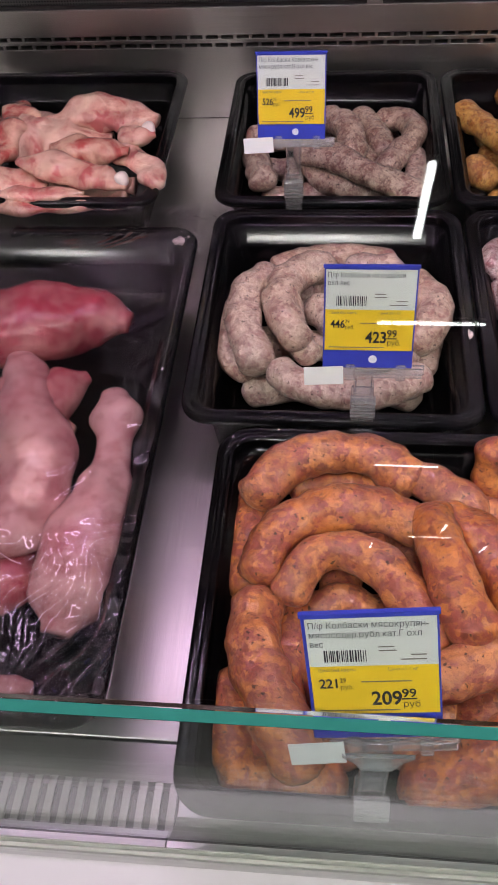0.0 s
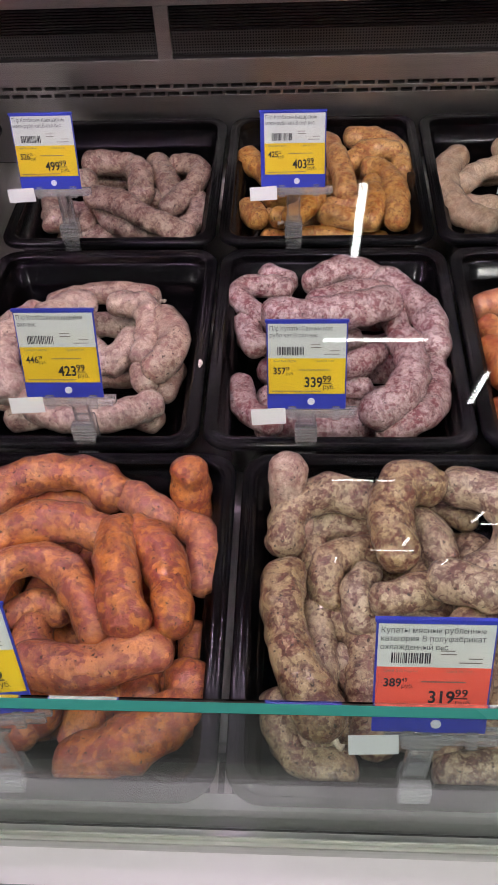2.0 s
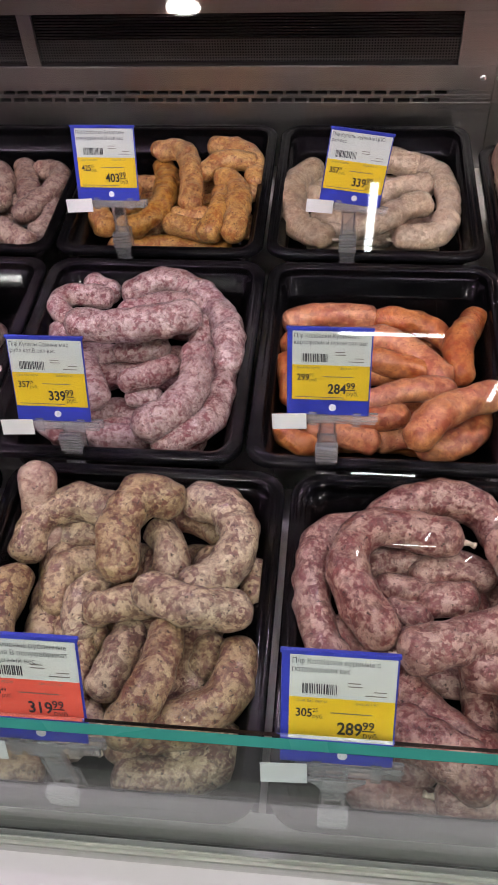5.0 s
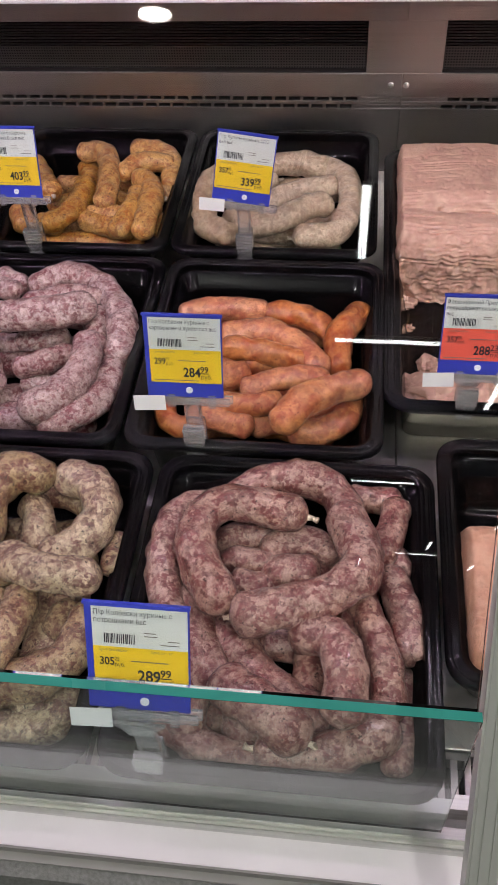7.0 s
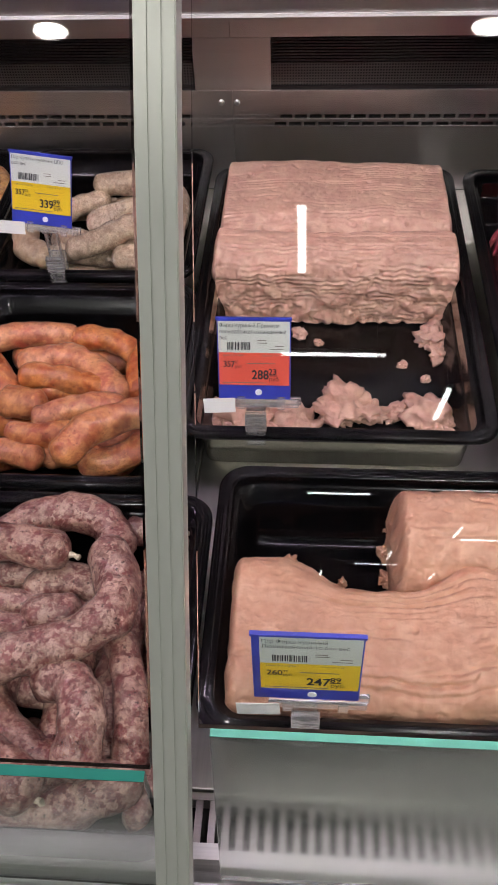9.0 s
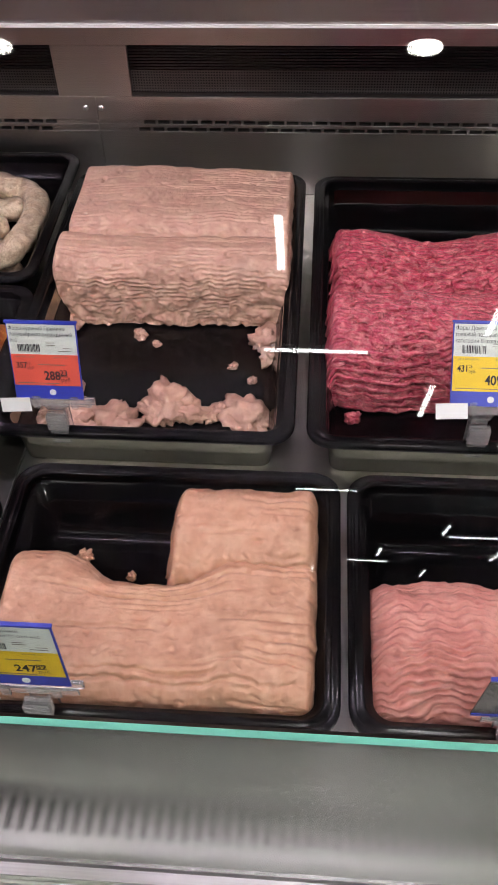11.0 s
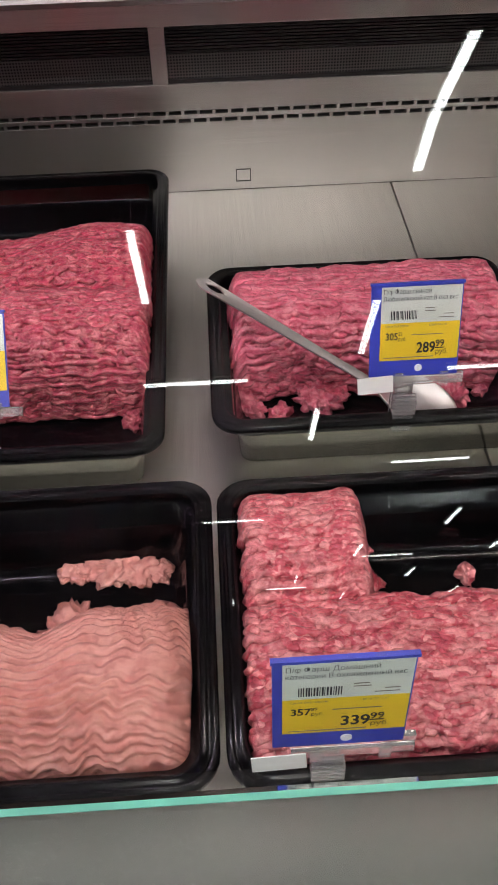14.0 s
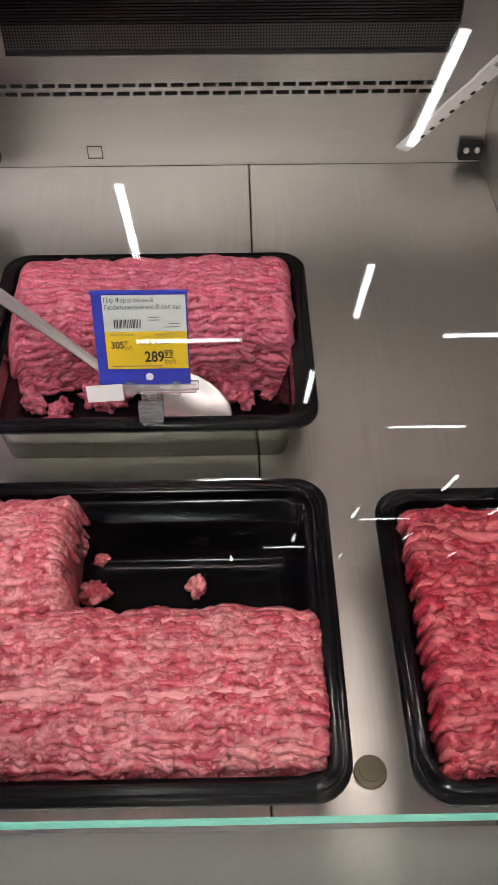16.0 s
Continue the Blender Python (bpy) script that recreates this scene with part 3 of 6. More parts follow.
# header above the grilles, with a bright lower edge
part("header", prism(bmesh.new(), [(1.232, 1.096), (1.232, 1.75), (1.12, 1.75), (1.12, 1.140), (1.124, 1.138)], X0, END), STEEL, counter, "steel canopy fascia")
part("header_edge", prism(bmesh.new(), [(1.1195, 1.1392), (1.1195, 1.1432), (1.1165, 1.1432), (1.1165, 1.1392)], X0, END), WHITE, counter, "bright edge of the fascia")
part("canopy", prism(bmesh.new(), [(0.66, 1.63), (1.12, 1.63), (1.12, 1.75), (0.60, 1.75)], X0, END), STEEL, counter)
# end walls
box_part("end_panel", END, END + 0.03, 0.19, 1.3, 0.0, 1.75, STEEL, counter, 0.002)
box_part("end_panel", X0 - 0.03, X0, 0.19, 1.3, 0.0, 1.75, STEEL, counter, 0.002)
box_part("back_shell", X0, END, 1.335, 1.36, 0.0, 1.75, STEEL, counter)


# panes
def pane(name, x0, x1, low, high, thick, edge_mat, label, glass=None):
    """A pane between two (y, z) lines, with a green polished top edge."""
    base = tagged(empty(name, Matrix.Translation(((x0 + x1) / 2, low[0], low[1]))), label, "glass pane", kind="structure")
    d = Vector((high[0] - low[0], high[1] - low[1]))
    u = d.normalized()
    nrm = Vector((-u.y, u.x)) * thick
    o = Vector((low[0], low[1]))
    def pr(a, b):
        pts = [a, b, b + nrm, a + nrm]
        bm = prism(bmesh.new(), [(q.x, q.y) for q in pts], x0, x1)
        bm.transform(Matrix.Translation((-(x0 + x1) / 2, -low[0], -low[1])))
        return bm
    hi = Vector(high)
    g = part("sheet", pr(o, hi - u * 0.0006), glass or GLASS, base)
    g.visible_shadow = False
    part("polished_edge", pr(hi - u * 0.0004, hi), edge_mat, base, "sea-green polished glass edge")
    return base


pane("window_1", X0, 0.884, (PANE, 0.8745), (PANE, 1.0755), -0.006, GLASS_EDGE, "low clear glass pane with green edge before the trays", GLASS_LOW)
pane("window_2", 0.914, END, (0.254, 0.874), (0.288, 1.043), -0.008, GLASS_EDGE_PALE, "low misted glass pane with pale green edge before mince trays", MISTED)


def lean_line(z_low, bend_at=1.32, radius=0.8, run=0.42, steps=48):
    """The large pane's line in y and z: straight and leaning, then bent gently back."""
    a0 = math.atan2(1.0, SLOPE)
    pts = [(lean_y(z_low), z_low), (lean_y(bend_at - 0.003), bend_at - 0.003), (lean_y(bend_at), bend_at)]
    for k in range(1, steps + 1):
        a = a0 - run * k / steps / radius
        pts.append((lean_y(bend_at) + radius * (math.sin(a0) - math.sin(a)), bend_at + radius * (math.cos(a) - math.cos(a0))))
    return pts


def offset_line(pts, d):
    out = []
    for k, p in enumerate(pts):
        a, b = Vector(pts[max(k - 1, 0)]), Vector(pts[min(k + 1, len(pts) - 1)])
        t = (b - a).normalized()
        out.append((p[0] - t.y * d, p[1] + t.x * d))
    return out


for k, (a, b, low) in enumerate(((X0, 0.884, 1.060), (0.912, END, 1.084))):
    line = lean_line(low)
    base = tagged(empty("window_%d" % (k + 3), Matrix.Identity(4)), "large leaning bent glass pane of the counter", "glass pane", kind="structure")
    bm = prism(bmesh.new(), line + offset_line(line, -0.006)[::-1], a, b)
    sheet = part("sheet", bm, GLASS, base)
    sheet.data.polygons.foreach_set("use_smooth", [True] * len(sheet.data.polygons))
    sheet.data.set_sharp_from_angle(angle=radians(20))
    sheet.visible_shadow = False

# leaning aluminium post between the panes
post = tagged(empty("glass_post", Matrix.Identity(4)), "leaning ribbed aluminium post between two glass panes", "post")
line = lean_line(0.80)
for x0, x1, y0, y1 in ((-0.0098, 0.0098, -0.010, 0.006), (-0.0080, -0.0035, 0.005, 0.0072), (-0.0025, 0.0030, 0.005, 0.0072), (0.0042, 0.0092, 0.005, 0.0072)):
    bm = prism(bmesh.new(), offset_line(line, y1) + offset_line(line, y0)[::-1], 0.8965 + x0, 0.8965 + x1)
    part("profile" if y0 < 0 else "rib", bm, POST_ALU, post)


# ---------------------------------------------------------------- trays
def tray_rings(w, d, rad=0.027, seg=6):
    """Outside wall, rolled and grooved rim, inside wall with a stacking ledge, floor."""
    prof = [(0.033, 0.0), (0.026, 0.004), (0.020, 0.064), (0.003, 0.065), (0.0, 0.068), (0.0, 0.072), (0.002, 0.0748), (0.0045, 0.0752), (0.0055, 0.0738), (0.0075, 0.0738), (0.0085, 0.0755), (0.0118, 0.0752), (0.0138, 0.0735),
            (0.0160, 0.0520), (0.0168, 0.0490), (0.0185, 0.0468), (0.0208, 0.0455), (0.0230, 0.0435), (0.0244, 0.0400), (0.0300, 0.0160), (0.0318, 0.0105), (0.0350, 0.0062), (0.0400, 0.0036), (0.0480, 0.0030)]
    verts, rings = [], []
    for inset, z in prof:
        r = max(rad - inset * 0.55, 0.012)
        ring = []
        for cx, cy, a0 in ((w / 2 - inset - r, d / 2 - inset - r, 0), (-(w / 2 - inset - r), d / 2 - inset - r, 90),
                           (-(w / 2 - inset - r), -(d / 2 - inset - r), 180), (w / 2 - inset - r, -(d / 2 - inset - r), 270)):
            for k in range(seg + 1):
                a = radians(a0 + 90 * k / seg)
                ring.append(len(verts))
                verts.append((cx + r * math.cos(a), cy + r * math.sin(a), z))
        rings.append(ring)
    faces = []
    for a, b in zip(rings, rings[1:]):
        n = len(a)
        for k in range(n):
            faces.append((a[k], a[(k + 1) % n], b[(k + 1) % n], b[k]))
    faces.append(tuple(rings[-1]))
    faces.append(tuple(rings[0][::-1]))
    return verts, faces


TRAYS = {}


def tray(key, x0, x1, y0, y1, label, turn=0.0, pan=False):
    v, f = tray_rings(x1 - x0, y1 - y0)
    ob = empty("food_tray", pose((x0 + x1) / 2, (y0 + y1) / 2, DECK + 0.0005, 0, 0, turn))
    n = 28
    rim_faces = [q for q in f if len(q) == 4 and all(3 * n <= i < 13 * n for i in q)]
    body_faces = [q for q in f if q not in set(rim_faces)]
    if pan:
        from_arrays("outer_wall", v, [q for q in body_faces if len(q) == 4 and all(i < 3 * n for i in q)], PAN, ob, label="smoky steel outer wall")
        body_faces = [q for q in body_faces if not (len(q) == 4 and all(i < 3 * n for i in q))]
    from_arrays("basin", v, body_faces, BLACK, ob)
    from_arrays("rim", v, rim_faces, BLACK_RIM, ob, label="glossy rolled rim")
    TRAYS[key] = (x0, y0, x1, y1)
    return tagged(ob, label, "tray", "black food trays")


tray("D", 0.071, 0.338, 0.256, 0.573, "deep black plastic tray heaped with orange sausages")
tray("E", 0.344, 0.611, 0.256, 0.573, "deep black plastic tray heaped with brown sausages")
tray("F", 0.617, 0.884, 0.256, 0.573, "deep black plastic tray heaped with mauve sausages")
tray("A", 0.032, 0.299, 0.580, 0.896, "black plastic tray with a coil of pale sausages")
tray("B", 0.302, 0.566, 0.580, 0.896, "black plastic tray full of pink pork sausages")
tray("C", 0.569, 0.836, 0.580, 0.896, "black plastic tray with bright orange sausages")
tray("P", 0.026, 0.292, 0.908, 1.216, "black plastic tray with grey sausages")
tray("Q", 0.296, 0.558, 0.908, 1.216, "black plastic tray with curry yellow sausages")
tray("R", 0.562, 0.826, 0.908, 1.216, "black plastic tray with creamy white sausages")
tray("G", 0.834, 1.160, 0.650, 1.165, "large black tray with half-used pale chicken mince", pan=True)
tray("I", 1.172, 1.500, 0.648, 1.160, "large black tray with red beef mince", pan=True)
tray("H", 0.887, 1.207, 0.345, 0.612, "black tray with peach chicken mince partly taken")
tray("J", 1.213, 1.540, 0.345, 0.612, "black tray with rose turkey mince")
tray("L", 1.544, 1.865, 0.343, 0.609, "black tray with coarse pork mince partly taken")
tray("K", 1.543, 1.866, 0.668, 0.926, "black tray with pink pork mince and spoon", pan=True)
tray("M", 1.903, 2.125, 0.340, 0.596, "black tray full of deep red mince")
tray("S", -0.330, -0.040, 0.905, 1.222, "black tray with raw chicken pieces")
tray("W", -0.400, 0.018, 0.305, 0.862, "large black tray with film-wrapped turkey drumsticks")


# ---------------------------------------------------------------- sausages
def sausage(points, r, material, label, group, seed, sides=18, tied=True):
    """A filled casing along a line, round at both ends, with a twist of casing at one."""
    rnd = random.Random(seed)
    a, b = Vector(points[0]), Vector(points[-1])
    da, db = (a - Vector(points[1])).normalized(), (b - Vector(points[-2])).normalized()
    path, length = smooth_path([a + da * r * 0.75, *points[1:-1], b + db * r * 0.75], 0.0034)
    e = min(0.45, r * 0.85 / length)
    bulge = rnd.uniform(0.02, 0.06)
    ph = rnd.uniform(0, 6)
    ends = rnd.uniform(0.12, 0.26), rnd.uniform(0.12, 0.3)

    def radius(q):
        k = min(q, 1 - q) / e
        tip = ends[0] if q < 0.5 else ends[1]
        cap = 1.0 if k >= 1 else max(tip, math.sqrt(max(0.0, 1 - (1 - k) ** 2.2)))
        return r * cap * (1 + bulge * math.sin(q * length * 55 + ph))
    for _ in range(3):
        path = [path[0]] + [(path[i - 1] + path[i] * 2 + path[i + 1]) / 4 for i in range(1, len(path) - 1)] + [path[-1]]
    v, f = tube(path, radius, sides, 0.95, 0.20, seed * 3.1, 70.0)
    ob = from_arrays("sausage", v, f, material)
    if tied and rnd.random() < 0.22:
        # the twisted end of the casing
        d = (path[-1] - path[-2]).normalized()
        bend = Vector((rnd.uniform(-1, 1), rnd.uniform(-1, 1), 0.4)) * 0.004
        tail, _ = smooth_path([path[-1] - d * 0.002, path[-1] + d * 0.004, path[-1] + d * 0.008 + bend], 0.0015)
        kv, kf = tube(tail, lambda q: 0.0034 - 0.0018 * q if q < 0.6 else 0.0022 + 0.0022 * (q - 0.6), 8, 0.8, 0.5, seed, 400.0)
        from_arrays("casing_twist", kv, kf, CASING, ob, label="pale twisted casing end")
    return tagged(ob, label, "sausage", group)


class Heap:
    """The sausages of one tray: each with its thickness, its height over the deck, and the line it lies along, from the tray's corner."""

    def __init__(self, key, material, label, group):
        self.key, self.x0, self.y0 = key, TRAYS[key][0], TRAYS[key][1]
        self.w, self.d = TRAYS[key][2] - self.x0, TRAYS[key][3] - self.y0
        self.look = material, label, group
        self.count = 0

    def add(self, r, h, *line):
        self.count += 1
        rnd = random.Random(self.count * 31 + ord(self.key))
        side = 0.009 + r + (0.007 if h < 0.06 else 0.0)
        q = []
        for k, (u, v) in enumerate(line):
            s = k / (len(line) - 1)
            sag = 0.006 * (2 * s - 1) ** 2 if h > 0.06 else 0.0
            q.append((self.x0 + min(max(u, side), self.w - side), self.y0 + min(max(v, side), self.d - side), DECK + h - sag + rnd.uniform(-0.002, 0.002)))
        return sausage(q, r, *self.look, self.count + ord(self.key) * 7)

    def underlay(self, rows):
        """The lowest layer, which shows between the upper ones."""
        deep = self.d - 0.10
        if rows > 5:
            for k in range(4):
                x = self.x0 + 0.062 + (self.w - 0.124) * k / 3
                ya, yb = self.y0 + 0.055, self.y0 + self.d - 0.085
                sausage([(x, ya, DECK + 0.046), (x + 0.006 * (-1) ** k, (ya + yb) / 2, DECK + 0.05), (x, yb, DECK + 0.044)], 0.017, *self.look, 190 + k + ord(self.key), tied=False)
        for k in range(rows):
            y = self.y0 + 0.05 + deep * (k + 0.5) / rows
            xa, xb = self.x0 + 0.058, self.x0 + self.w - 0.058
            sausage([(xa, y, DECK + 0.022), ((xa + xb) / 2, y + 0.008 * (-1) ** k, DECK + 0.024), (xb, y, DECK + 0.022)], 0.016, *self.look, 90 + k + ord(self.key), tied=False)


heap = Heap("D", M_ORANGE, "thick spicy orange raw sausage with visible grains", "orange sausages")
heap.add(0.0187, 0.078, (0.039, 0.249), (0.056, 0.273), (0.08, 0.286), (0.109, 0.29), (0.134, 0.284), (0.157, 0.269))
heap.add(0.0167, 0.075, (0.17, 0.269), (0.188, 0.254), (0.207, 0.236))
heap.add(0.0185, 0.095, (0.185, 0.213), (0.205, 0.196), (0.219, 0.168), (0.224, 0.139), (0.228, 0.128))
heap.add(0.0152, 0.068, (0.214, 0.244), (0.237, 0.231), (0.246, 0.206), (0.245, 0.179))
heap.add(0.0176, 0.094, (0.047, 0.168), (0.058, 0.197), (0.082, 0.213), (0.113, 0.221), (0.146, 0.216), (0.16, 0.208))
heap.add(0.0126, 0.05, (0.069, 0.272), (0.104, 0.277), (0.142, 0.271))
heap.add(0.0169, 0.05, (0.027, 0.252), (0.022, 0.216), (0.021, 0.176))
heap.add(0.0155, 0.094, (0.07, 0.151), (0.082, 0.174), (0.107, 0.183), (0.134, 0.172), (0.152, 0.146), (0.167, 0.116))
heap.add(0.0134, 0.062, (0.086, 0.151), (0.107, 0.16), (0.126, 0.151))
heap.add(0.0183, 0.104, (0.173, 0.21), (0.176, 0.181), (0.184, 0.146), (0.194, 0.119))
heap.add(0.0186, 0.088, (0.116, 0.096), (0.141, 0.088), (0.169, 0.089), (0.193, 0.098), (0.215, 0.107))
heap.add(0.0194, 0.086, (0.046, 0.142), (0.045, 0.111), (0.054, 0.084), (0.068, 0.055), (0.081, 0.036))
heap.add(0.0173, 0.045, (0.018, 0.095), (0.021, 0.066), (0.041, 0.037), (0.071, 0.025), (0.1, 0.02))
heap.add(0.0207, 0.062, (0.251, 0.097), (0.238, 0.076), (0.215, 0.054), (0.19, 0.039), (0.159, 0.026))
heap.add(0.0131, 0.045, (0.253, 0.145), (0.257, 0.121))
heap.add(0.0148, 0.042, (0.158, 0.081), (0.2, 0.088), (0.228, 0.1))
heap.add(0.0172, 0.045, (0.078, 0.12), (0.103, 0.094), (0.125, 0.068))
heap.underlay(6)

heap = Heap("E", M_BROWN, "thick grey-brown raw sausage flecked with fat", "brown sausages")
heap.add(0.0178, 0.078, (0.04, 0.217), (0.044, 0.243), (0.064, 0.262), (0.088, 0.266), (0.111, 0.261))
heap.add(0.0152, 0.052, (0.052, 0.24), (0.077, 0.25), (0.109, 0.253))
heap.add(0.0153, 0.066, (0.076, 0.168), (0.075, 0.196), (0.088, 0.21), (0.113, 0.218))
heap.add(0.0194, 0.1, (0.166, 0.262), (0.147, 0.263), (0.132, 0.244), (0.128, 0.215), (0.134, 0.19))
heap.add(0.0184, 0.09, (0.189, 0.271), (0.213, 0.263), (0.231, 0.238), (0.23, 0.208), (0.215, 0.189), (0.197, 0.179))
heap.add(0.0177, 0.106, (0.167, 0.166), (0.188, 0.153), (0.214, 0.147), (0.238, 0.153))
heap.add(0.0169, 0.07, (0.157, 0.247), (0.169, 0.225), (0.172, 0.205))
heap.add(0.0116, 0.045, (0.159, 0.274), (0.183, 0.272), (0.206, 0.261))
heap.add(0.0139, 0.07, (0.111, 0.189), (0.099, 0.171), (0.104, 0.144))
heap.add(0.0157, 0.086, (0.12, 0.156), (0.135, 0.158), (0.157, 0.166))
heap.add(0.0139, 0.05, (0.072, 0.153), (0.091, 0.149), (0.117, 0.144))
heap.add(0.0186, 0.086, (0.041, 0.179), (0.039, 0.148), (0.045, 0.11), (0.059, 0.075), (0.071, 0.056))
heap.add(0.0163, 0.042, (0.035, 0.084), (0.044, 0.057), (0.063, 0.041), (0.085, 0.034))
heap.add(0.0159, 0.066, (0.148, 0.147), (0.142, 0.122), (0.133, 0.097))
heap.add(0.0161, 0.092, (0.183, 0.134), (0.182, 0.102), (0.173, 0.072), (0.161, 0.053))
heap.add(0.0180, 0.076, (0.249, 0.129), (0.243, 0.103), (0.226, 0.079), (0.201, 0.067), (0.183, 0.063))
heap.add(0.0138, 0.06, (0.216, 0.14), (0.213, 0.12))
heap.add(0.0111, 0.05, (0.202, 0.125), (0.201, 0.102))
heap.add(0.0180, 0.042, (0.244, 0.071), (0.226, 0.052), (0.197, 0.04), (0.164, 0.035))
heap.add(0.0118, 0.06, (0.249, 0.216), (0.252, 0.186))
heap.add(0.0159, 0.042, (0.084, 0.123), (0.11, 0.091), (0.129, 0.065))
heap.underlay(6)

heap = Heap("F", M_MAUVE, "thick mauve raw chicken sausage flecked with fat", "mauve sausages")
heap.add(0.0165, 0.078, (0.04, 0.131), (0.025, 0.176), (0.02, 0.215), (0.036, 0.244), (0.063, 0.258))
heap.add(0.0180, 0.1, (0.082, 0.143), (0.059, 0.176), (0.054, 0.211), (0.071, 0.236), (0.101, 0.24), (0.137, 0.234))
heap.add(0.0183, 0.078, (0.083, 0.268), (0.111, 0.285), (0.144, 0.293), (0.172, 0.279), (0.184, 0.257))
heap.add(0.0191, 0.1, (0.184, 0.234), (0.197, 0.204), (0.198, 0.178), (0.181, 0.157), (0.154, 0.142), (0.126, 0.132), (0.107, 0.129))
heap.add(0.0138, 0.055, (0.194, 0.294), (0.229, 0.29))
heap.add(0.0148, 0.06, (0.231, 0.274), (0.227, 0.244), (0.218, 0.222))
heap.add(0.0133, 0.06, (0.074, 0.224), (0.094, 0.234), (0.124, 0.236))
heap.add(0.0133, 0.07, (0.081, 0.199), (0.099, 0.2), (0.113, 0.199))
heap.add(0.0138, 0.07, (0.093, 0.18), (0.116, 0.175))
heap.add(0.0151, 0.066, (0.118, 0.214), (0.143, 0.226), (0.172, 0.22))
heap.add(0.0151, 0.076, (0.123, 0.189), (0.153, 0.192))
heap.add(0.0182, 0.06, (0.047, 0.159), (0.062, 0.127), (0.081, 0.089))
heap.add(0.0175, 0.062, (0.088, 0.136), (0.109, 0.103), (0.14, 0.075), (0.168, 0.065))
heap.add(0.0189, 0.086, (0.096, 0.073), (0.12, 0.058), (0.152, 0.041))
heap.add(0.0180, 0.092, (0.155, 0.121), (0.178, 0.113), (0.189, 0.085), (0.189, 0.059))
heap.add(0.0145, 0.07, (0.201, 0.165), (0.214, 0.134), (0.223, 0.099), (0.224, 0.072))
heap.add(0.0152, 0.06, (0.226, 0.197), (0.239, 0.164), (0.246, 0.124))
heap.add(0.0138, 0.042, (0.242, 0.109), (0.248, 0.085), (0.244, 0.051), (0.232, 0.037))
heap.add(0.0178, 0.056, (0.223, 0.058), (0.196, 0.045), (0.17, 0.035), (0.134, 0.035))
heap.add(0.0161, 0.038, (0.046, 0.064), (0.073, 0.042), (0.111, 0.033), (0.143, 0.031))
heap.add(0.0123, 0.04, (0.12, 0.132), (0.147, 0.129))
heap.add(0.0131, 0.045, (0.232, 0.229), (0.24, 0.211))
heap.underlay(6)

heap = Heap("A", M_GREY, "pale grey-pink raw sausage with dark spices", "pale sausages")
heap.add(0.0149, 0.04, (0.019, 0.185), (0.02, 0.144), (0.034, 0.111), (0.049, 0.098))
heap.add(0.0182, 0.07, (0.065, 0.211), (0.046, 0.173), (0.049, 0.12), (0.064, 0.088))
heap.add(0.0183, 0.076, (0.122, 0.217), (0.093, 0.197), (0.083, 0.151), (0.098, 0.115))
heap.add(0.0164, 0.07, (0.155, 0.225), (0.184, 0.216), (0.199, 0.186), (0.196, 0.137))
heap.add(0.0177, 0.076, (0.213, 0.192), (0.229, 0.161), (0.225, 0.127), (0.212, 0.113))
heap.add(0.0133, 0.042, (0.229, 0.14), (0.22, 0.105))
heap.add(0.0150, 0.062, (0.085, 0.079), (0.111, 0.052), (0.149, 0.046), (0.186, 0.054), (0.214, 0.075))
heap.add(0.0146, 0.05, (0.097, 0.137), (0.11, 0.11))
heap.add(0.0142, 0.056, (0.195, 0.124), (0.203, 0.102))
heap.add(0.0180, 0.05, (0.118, 0.18), (0.155, 0.145), (0.178, 0.181))
heap.add(0.0148, 0.045, (0.074, 0.251), (0.137, 0.273), (0.189, 0.259))
heap.underlay(3)

heap = Heap("B", M_PINK, "pink marbled raw pork sausage", "pork sausages")
heap.add(0.0141, 0.066, (0.05, 0.208), (0.025, 0.232), (0.035, 0.256), (0.077, 0.255))
heap.add(0.0145, 0.06, (0.055, 0.282), (0.081, 0.269))
heap.add(0.0168, 0.072, (0.11, 0.257), (0.144, 0.278), (0.183, 0.267))
heap.add(0.0141, 0.078, (0.11, 0.217), (0.153, 0.23), (0.191, 0.23))
heap.add(0.0197, 0.096, (0.067, 0.178), (0.104, 0.169), (0.152, 0.177), (0.188, 0.193))
heap.add(0.0177, 0.076, (0.19, 0.258), (0.219, 0.218), (0.235, 0.173), (0.235, 0.138))
heap.add(0.0153, 0.07, (0.196, 0.209), (0.202, 0.181))
heap.add(0.0184, 0.086, (0.203, 0.145), (0.207, 0.095), (0.191, 0.057), (0.165, 0.039))
heap.add(0.0162, 0.066, (0.232, 0.128), (0.229, 0.076), (0.213, 0.047), (0.18, 0.035))
heap.add(0.0134, 0.072, (0.13, 0.113), (0.154, 0.117), (0.175, 0.141))
heap.add(0.0157, 0.05, (0.025, 0.207), (0.045, 0.17))
heap.add(0.0142, 0.045, (0.098, 0.06), (0.128, 0.052), (0.156, 0.056))
heap.add(0.0146, 0.045, (0.029, 0.115), (0.04, 0.079), (0.067, 0.056))
heap.add(0.0117, 0.05, (0.136, 0.105), (0.162, 0.102))
heap.add(0.0137, 0.045, (0.108, 0.18), (0.154, 0.187))
heap.add(0.0162, 0.06, (0.073, 0.147), (0.099, 0.093))
heap.underlay(5)

